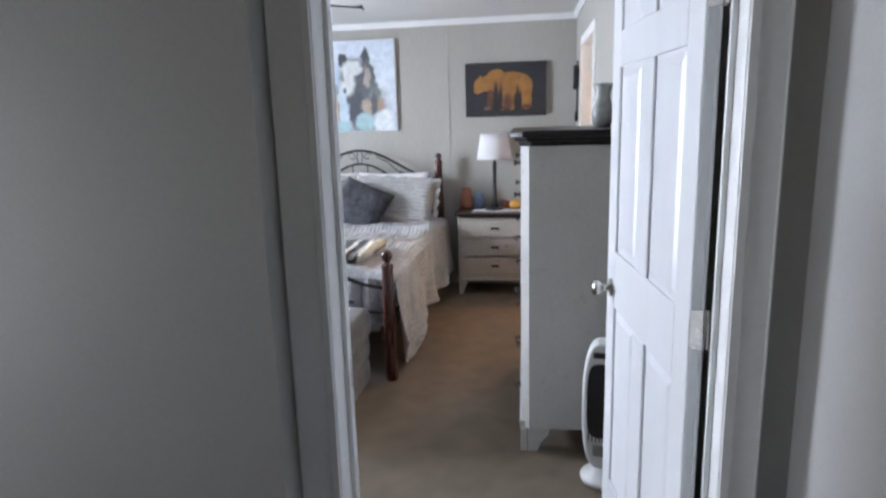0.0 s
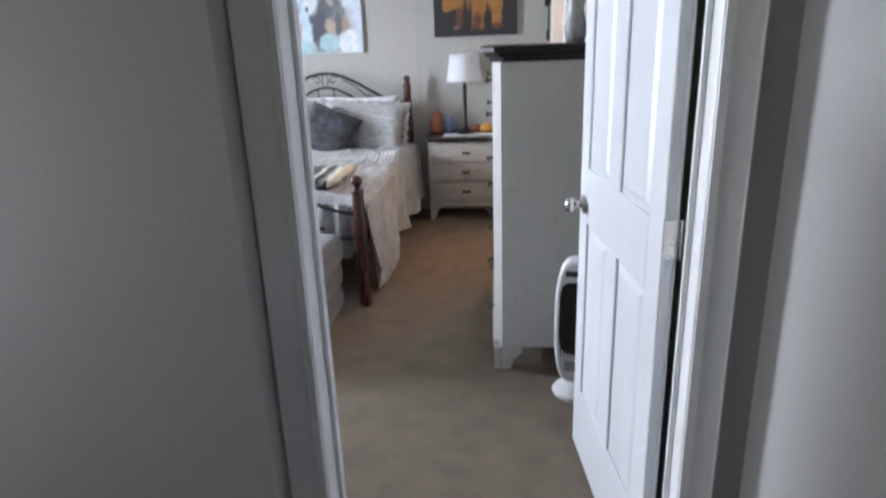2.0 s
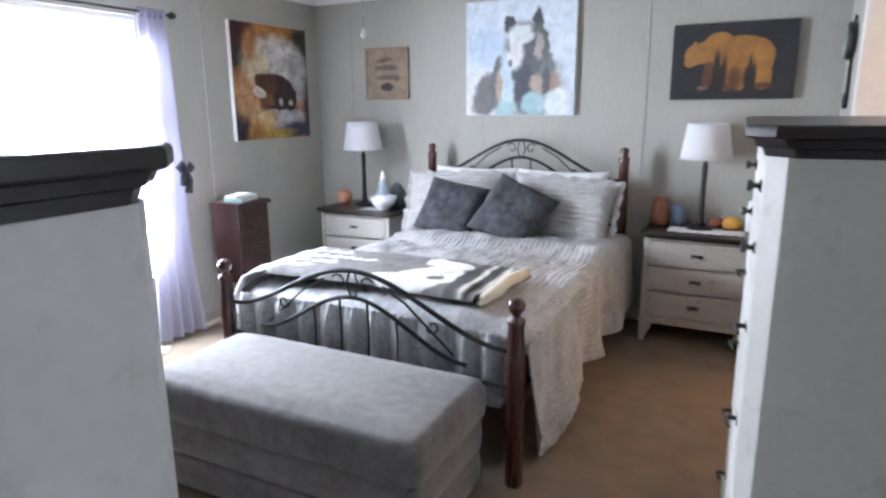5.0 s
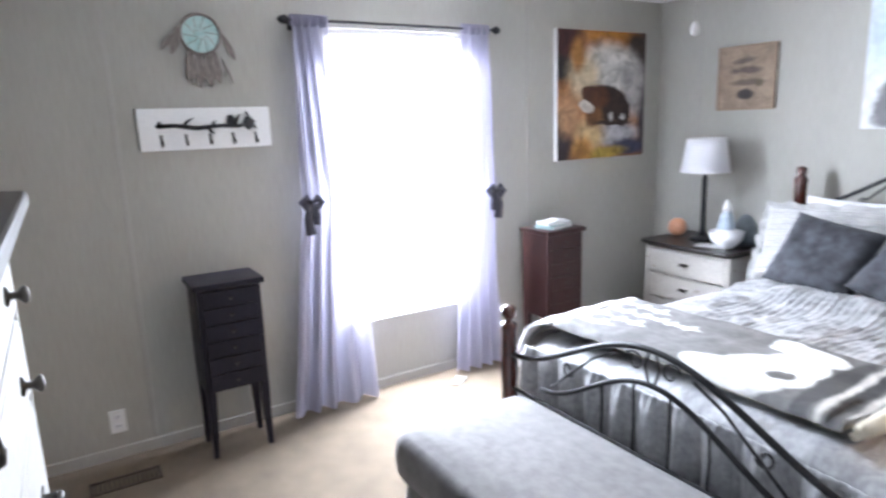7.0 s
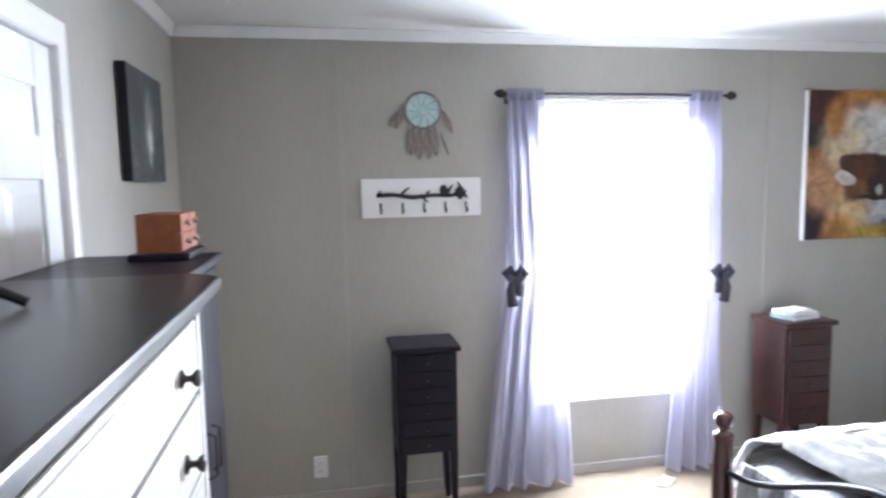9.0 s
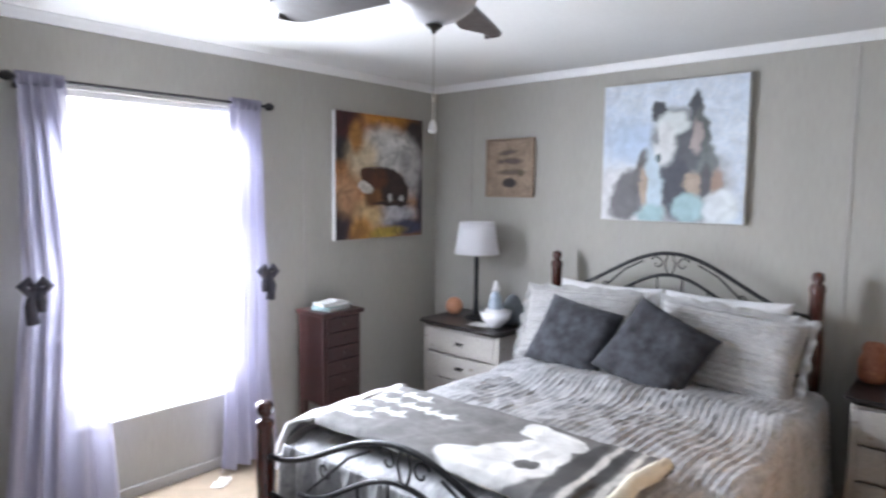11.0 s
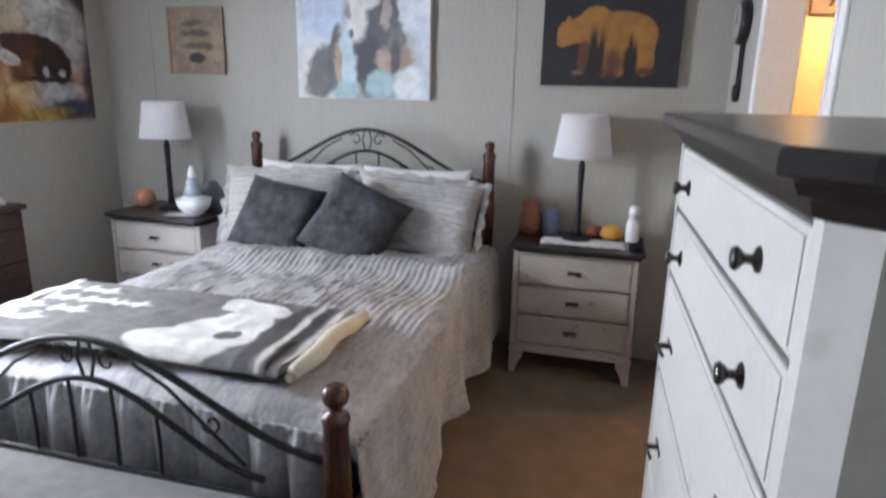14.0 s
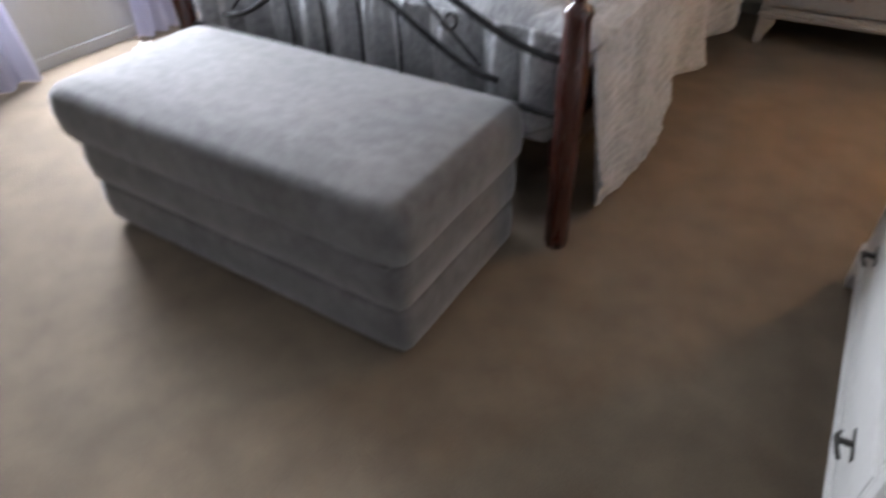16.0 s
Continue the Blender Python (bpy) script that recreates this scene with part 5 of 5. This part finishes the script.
# ---- lamps and nightstand things ----
def table_lamp(m, label):
    l = thing("table_lamp", label, "table lamp", m, "matching bedside lamps")
    part("base", lathe(bmesh.new(), [(0.0, 0), (0.082, 0), (0.084, 0.010), (0.074, 0.018), (0.050, 0.024), (0.026, 0.034), (0.0005, 0.036)], 28), IRON, l, "dark metal foot", True)
    part("stem", lathe(bmesh.new(), [(0.0, 0.03), (0.026, 0.034), (0.021, 0.06), (0.017, 0.10), (0.016, 0.30), (0.018, 0.38), (0.018, 0.40), (0.018, 0.42), (0.011, 0.43), (0.009, 0.47), (0.0005, 0.472)], 20), IRON, l, "dark slender stem", True)
    bm = bmesh.new()
    sheet(bm, lambda u, v: Vector(((0.157 - 0.034 * v) * math.cos(u * math.tau), (0.157 - 0.034 * v) * math.sin(u * math.tau), 0.46 + 0.222 * v)), 48, 4)
    sh = part("shade", bm, SHADE, l, "white tapered drum shade", True)
    sh.modifiers.new("thick", "SOLIDIFY").thickness = 0.003
    part("shade_ring", tube(bmesh.new(), [(0.157 * math.cos(k * math.tau / 32), 0.157 * math.sin(k * math.tau / 32), 0.461) for k in range(33)], 0.003, 6), WHITEFAB, sh)
    part("shade_ring", tube(bmesh.new(), [(0.123 * math.cos(k * math.tau / 32), 0.123 * math.sin(k * math.tau / 32), 0.681) for k in range(33)], 0.003, 6), WHITEFAB, sh)
    part("bulb", lathe(bmesh.new(), [(0.0, 0.472), (0.013, 0.474), (0.014, 0.50), (0.029, 0.54), (0.026, 0.565), (0.0005, 0.58)], 16), CERAMIC, l, "", True)


table_lamp(pose(3.228, 4.29, 0.742), "table lamp with white drum shade and dark slender stem")
table_lamp(pose(0.628, 4.24, 0.742), "table lamp with white drum shade and dark slender stem")

vs = thing("orange_ball", "round peach-orange ornament on the nightstand", "ornament", pose(0.41, 4.26, 0.742))
part("ball", lathe(bmesh.new(), [(0.0, 0), (0.035, 0.0), (0.058, 0.025), (0.066, 0.058), (0.055, 0.095), (0.030, 0.118), (0.0005, 0.124)], 24), PEACH, vs, "", True)
bw = thing("white_bowl", "rounded white ceramic bowl on the nightstand", "bowl", pose(0.905, 4.10, 0.742))
part("bowl", lathe(bmesh.new(), [(0.0, 0), (0.045, 0), (0.050, 0.008), (0.094, 0.055), (0.108, 0.110), (0.103, 0.110), (0.088, 0.058), (0.046, 0.014), (0.0005, 0.012)], 28), CERAMIC, bw, "", True)
part("cloth", lathe(bmesh.new(), [(0.0, 0.07), (0.083, 0.085), (0.080, 0.10), (0.055, 0.125), (0.02, 0.118), (0.0005, 0.12)], 14), WHITEFAB, bw, "white cloth")
bt = thing("bottle", "frosted blue-grey bottle with a white cap in the bowl", "bottle", pose(0.895, 4.11, 0.763))
part("body", lathe(bmesh.new(), [(0.0, 0), (0.040, 0), (0.050, 0.03), (0.052, 0.12), (0.036, 0.18), (0.022, 0.215), (0.0005, 0.216)], 20), CLEAR, bt, "frosted blue-grey bottle", True)
part("cap", lathe(bmesh.new(), [(0.0, 0.216), (0.024, 0.217), (0.025, 0.235), (0.017, 0.262), (0.009, 0.285), (0.0005, 0.29)], 18), WHITEPL, bt, "white cap", True)
bag = thing("grey_pouch", "blue-grey fabric pouch behind the bowl", "pouch", pose(0.925, 4.27, 0.742))
part("pouch", lathe(bmesh.new(), [(0.0, 0), (0.075, 0), (0.088, 0.05), (0.075, 0.13), (0.035, 0.19), (0.0005, 0.205)], 18, (0, 0, 0), 0.7), surface("pouch_cloth", (0.10, 0.115, 0.13), (0.19, 0.21, 0.235), 0.8, 12, bump=0.3), bag, "", True)
nt_ = thing("paper_note", "loose white paper under the bowl", "paper", pose(0.79, 4.09, 0.7425, 0, 0, 10))
part("sheet", boxes(((-0.075, -0.055, 0), (0.075, 0.055, 0.002))), PAPER, nt_)

fg = thing("peach_jar", "peach-orange glazed jar on the nightstand", "jar", pose(2.955, 4.395, 0.742))
part("jar", lathe(bmesh.new(), [(0.0, 0), (0.052, 0), (0.064, 0.03), (0.064, 0.10), (0.048, 0.14), (0.052, 0.165), (0.040, 0.19), (0.0005, 0.198)], 20), TERRA, fg, "", True)
bj = thing("blue_jar", "dusty blue jar on the nightstand", "jar", pose(3.075, 4.39, 0.742))
part("jar", lathe(bmesh.new(), [(0.0, 0), (0.044, 0), (0.052, 0.04), (0.048, 0.11), (0.034, 0.14), (0.0005, 0.146)], 18), BLUE, bj, "", True)
rn = thing("table_runner", "white scalloped cloth on the nightstand top", "cloth", pose(3.27, 4.215, 0.7425))
part("cloth", sheet(bmesh.new(), lambda u, v: Vector(((u - 0.5) * 0.44 + 0.01 * math.sin(v * 20), (v - 0.5) * (0.16 + 0.015 * math.sin(u * 40)), 0.004 + 0.0025 * wob(u * 9, v * 5, 0))), 60, 16), PAPER, rn, "", True).modifiers.new("thick", "SOLIDIFY").thickness = 0.003
am = thing("amber_plush", "small amber felt toy lying on the nightstand", "toy", pose(3.415, 4.36, 0.742))
part("plush", lathe(bmesh.new(), [(0.0, 0), (0.05, 0.004), (0.066, 0.03), (0.055, 0.065), (0.028, 0.084), (0.0005, 0.088)], 18, (0, 0, 0), 0.7), AMBER, am, "", True)
ru = thing("rust_plush", "small rust-brown felt toy on the nightstand", "toy", pose(3.325, 4.42, 0.742))
part("plush", lathe(bmesh.new(), [(0.0, 0), (0.045, 0.004), (0.055, 0.025), (0.045, 0.055), (0.0005, 0.07)], 16, (0, 0, 0), 0.7), RUST, ru, "", True)
wb = thing("lotion_bottle", "white lotion bottle on the nightstand", "bottle", pose(3.525, 4.36, 0.742))
part("body", lathe(bmesh.new(), [(0.0, 0), (0.035, 0), (0.038, 0.01), (0.036, 0.10), (0.025, 0.13), (0.0005, 0.131)], 20, (0, 0, 0), 0.75), WHITEPL, wb, "", True)
part("cap", lathe(bmesh.new(), [(0.0, 0.131), (0.024, 0.132), (0.029, 0.15), (0.027, 0.19), (0.015, 0.203), (0.0005, 0.205)], 18), WHITEPL, wb, "", True)
rk = thing("dark_dish", "small dark dish on the nightstand corner", "dish", pose(3.545, 4.19, 0.742))
part("dish", lathe(bmesh.new(), [(0.0, 0), (0.030, 0), (0.042, 0.022), (0.038, 0.022), (0.027, 0.006), (0.0005, 0.006)], 20), EBONY, rk, "", True)

ve = thing("vase", "grey ceramic vase on the white chest", "vase", pose(3.985, 2.0, 1.50))
part("vase", lathe(bmesh.new(), [(0.0, 0), (0.040, 0), (0.052, 0.03), (0.056, 0.07), (0.044, 0.12), (0.036, 0.155), (0.047, 0.20), (0.050, 0.215), (0.044, 0.213), (0.030, 0.15), (0.0005, 0.14)], 26), GREYCER, ve, "", True)

# ---- heater behind the door ----
ht = thing("tower_heater", "white oval tower heater with a black grille", "heater", pose(3.965, 1.20, 0, 0, 0, -8))
part("base", lathe(bmesh.new(), [(0.0, 0), (0.098, 0), (0.102, 0.012), (0.094, 0.026), (0.06, 0.042), (0.045, 0.062), (0.0005, 0.063)], 28), WHITEPL, ht, "", True)
out = [(0.094 * math.copysign(abs(math.cos(a)) ** 0.55, math.cos(a)), 0.355 + 0.285 * math.copysign(abs(math.sin(a)) ** 0.75, math.sin(a))) for a in [k * math.tau / 40 for k in range(40)]]
b2 = part("housing", prism(bmesh.new(), out, 0.10), WHITEPL, ht)
b2.matrix_basis = pose(0, -0.06, 0)
bv = b2.modifiers.new("soft", "BEVEL")
bv.width, bv.segments = 0.018, 3
inn = [(0.072 * math.copysign(abs(math.cos(a)) ** 0.45, math.cos(a)), 0.385 + 0.165 * math.copysign(abs(math.sin(a)) ** 0.45, math.sin(a))) for a in [k * math.tau / 36 for k in range(36)]]
g2 = part("grille", prism(bmesh.new(), inn, 0.010), BLACK, ht, "black grille")
g2.matrix_basis = pose(0, -0.066, 0)
for k in range(9):
    part("bar", boxes(((-0.058 + k * 0.0145 - 0.002, -0.070, 0.24), (-0.058 + k * 0.0145 + 0.002, -0.066, 0.53))), BLACK, g2)
part("control_panel", boxes(((-0.045, -0.064, 0.135), (0.045, -0.060, 0.185)), bev=0.0015), GREYCER, ht, "grey control panel")
part("handle_slot", boxes(((-0.05, -0.064, 0.575), (0.05, -0.060, 0.60)), bev=0.0015), BLACK, ht)

# ---- ceiling fan ----
fan = thing("ceiling_fan", "five-blade dark ceiling fan with a frosted bowl light", "ceiling fan", pose(2.085, 2.167, 0))
part("canopy", lathe(bmesh.new(), [(0.0, 2.35), (0.055, 2.352), (0.075, 2.39), (0.078, H - 0.001), (0.0005, H)], 24), PEWTER, fan, "", True)
part("motor", lathe(bmesh.new(), [(0.0, 2.222), (0.07, 2.223), (0.115, 2.245), (0.125, 2.29), (0.10, 2.33), (0.05, 2.349), (0.0005, 2.35)], 32), PEWTER, fan, "", True)
part("light_bowl", lathe(bmesh.new(), [(0.0, 2.122), (0.022, 2.124), (0.075, 2.140), (0.115, 2.170), (0.132, 2.205), (0.130, 2.221), (0.0005, 2.2215)], 36), BOWL, fan, "frosted glass bowl, unlit", True)
part("bowl_finial", lathe(bmesh.new(), [(0.0, 2.096), (0.006, 2.098), (0.008, 2.106), (0.024, 2.116), (0.026, 2.121), (0.0005, 2.1215)], 16), PEWTER, fan, "dark finial", True)
for k in range(5):
    a = 43 + 72 * k

    def blade(u, v):
        x = 0.17 + 0.49 * v
        wd = 0.062 + 0.022 * v
        if v > 0.86:
            wd *= math.sqrt(max(0.0, 1 - ((v - 0.86) / 0.14) ** 2)) * 0.985 + 0.015
        t = (u - 0.5) * 2
        return Vector((x, t * wd, 2.247 + 0.016 * t))

    bl = part("blade", sheet(bmesh.new(), blade, 6, 24), BLADE, fan, "dark walnut blade")
    bl.modifiers.new("thick", "SOLIDIFY").thickness = 0.008
    bl.matrix_basis = pose(0, 0, 0, 0, 0, a)
    br = boxes(((0.09, -0.018, 2.236), (0.23, 0.018, 2.242)), bev=0.002)
    part("blade_arm", br, PEWTER, bl)
part("pull_chain", tube(bmesh.new(), [(0.004, -0.002, 2.10), (0.004, -0.003, 1.85)], 0.0016, 6), NICKEL, fan)
part("pull_ball", lathe(bmesh.new(), [(0.0, 1.812), (0.009, 1.816), (0.013, 1.828), (0.009, 1.842), (0.003, 1.852), (0.0005, 1.853)], 14, (0.004, -0.003, 0)), WHITEPL, fan, "white chain pull", True)

# ---- east wall: clock; bathroom light ----
ck = thing("wall_clock", "black pendulum wall clock with a round face", "clock", EAST @ pose(-0.001, -0.255, 1.88, 0, 0, 90))
part("case", lathe(bmesh.new(), [(0.0, 0), (0.098, 0), (0.105, 0.012), (0.102, 0.036), (0.088, 0.045), (0.0005, 0.046)], 36), BLACK, ck, "", True).matrix_basis = pose(0, 0, 0, -90)
part("dial", lathe(bmesh.new(), [(0.0, 0), (0.082, 0), (0.082, 0.002), (0.0005, 0.003)], 32), GREYCER, ck, "pale grey dial").matrix_basis = pose(0, 0.046, 0, -90)
part("hand", boxes(((-0.003, 0.050, -0.008), (0.003, 0.052, 0.06)), ((-0.04, 0.053, -0.003), (0.006, 0.055, 0.003))), BLACK, ck)
part("hanger", boxes(((-0.010, 0.001, 0.104), (0.010, 0.014, 0.135)), bev=0.003), BLACK, ck)
for x in (-0.032, 0.032):
    part("pendulum_rail", boxes(((x - 0.004, 0.002, -0.36), (x + 0.004, 0.012, -0.09)), bev=0.001), BLACK, ck)
part("pendulum", boxes(((-0.003, 0.006, -0.29), (0.003, 0.010, -0.09))), PEWTER, ck)
part("pendulum_bob", lathe(bmesh.new(), [(0.0, 0), (0.042, 0), (0.048, 0.010), (0.040, 0.022), (0.0005, 0.026)], 24), BLACK, ck, "", True).matrix_basis = pose(0, 0.002, -0.325, -90)

vl = thing("vanity_light", "lit bathroom wall light with glowing bell shades", "wall light", pose(4.50, 4.49, 1.98))
part("back_bar", boxes(((-0.24, -0.03, -0.045), (0.24, 0.0, 0.045)), bev=0.006), WALNUT, vl, "dark wooden bar")
for x in (-0.155, 0.0, 0.155):
    part("arm", tube(bmesh.new(), [(x, -0.03, 0.0), (x, -0.075, 0.01), (x, -0.085, 0.05)], 0.008, 8), PEWTER, vl)
    part("shade", lathe(bmesh.new(), [(0.0, 0.05), (0.030, 0.052), (0.052, 0.09), (0.060, 0.15), (0.070, 0.20), (0.066, 0.20), (0.0005, 0.19)], 20, (x, -0.085, 0)), BULB, vl, "glowing frosted shade", True)
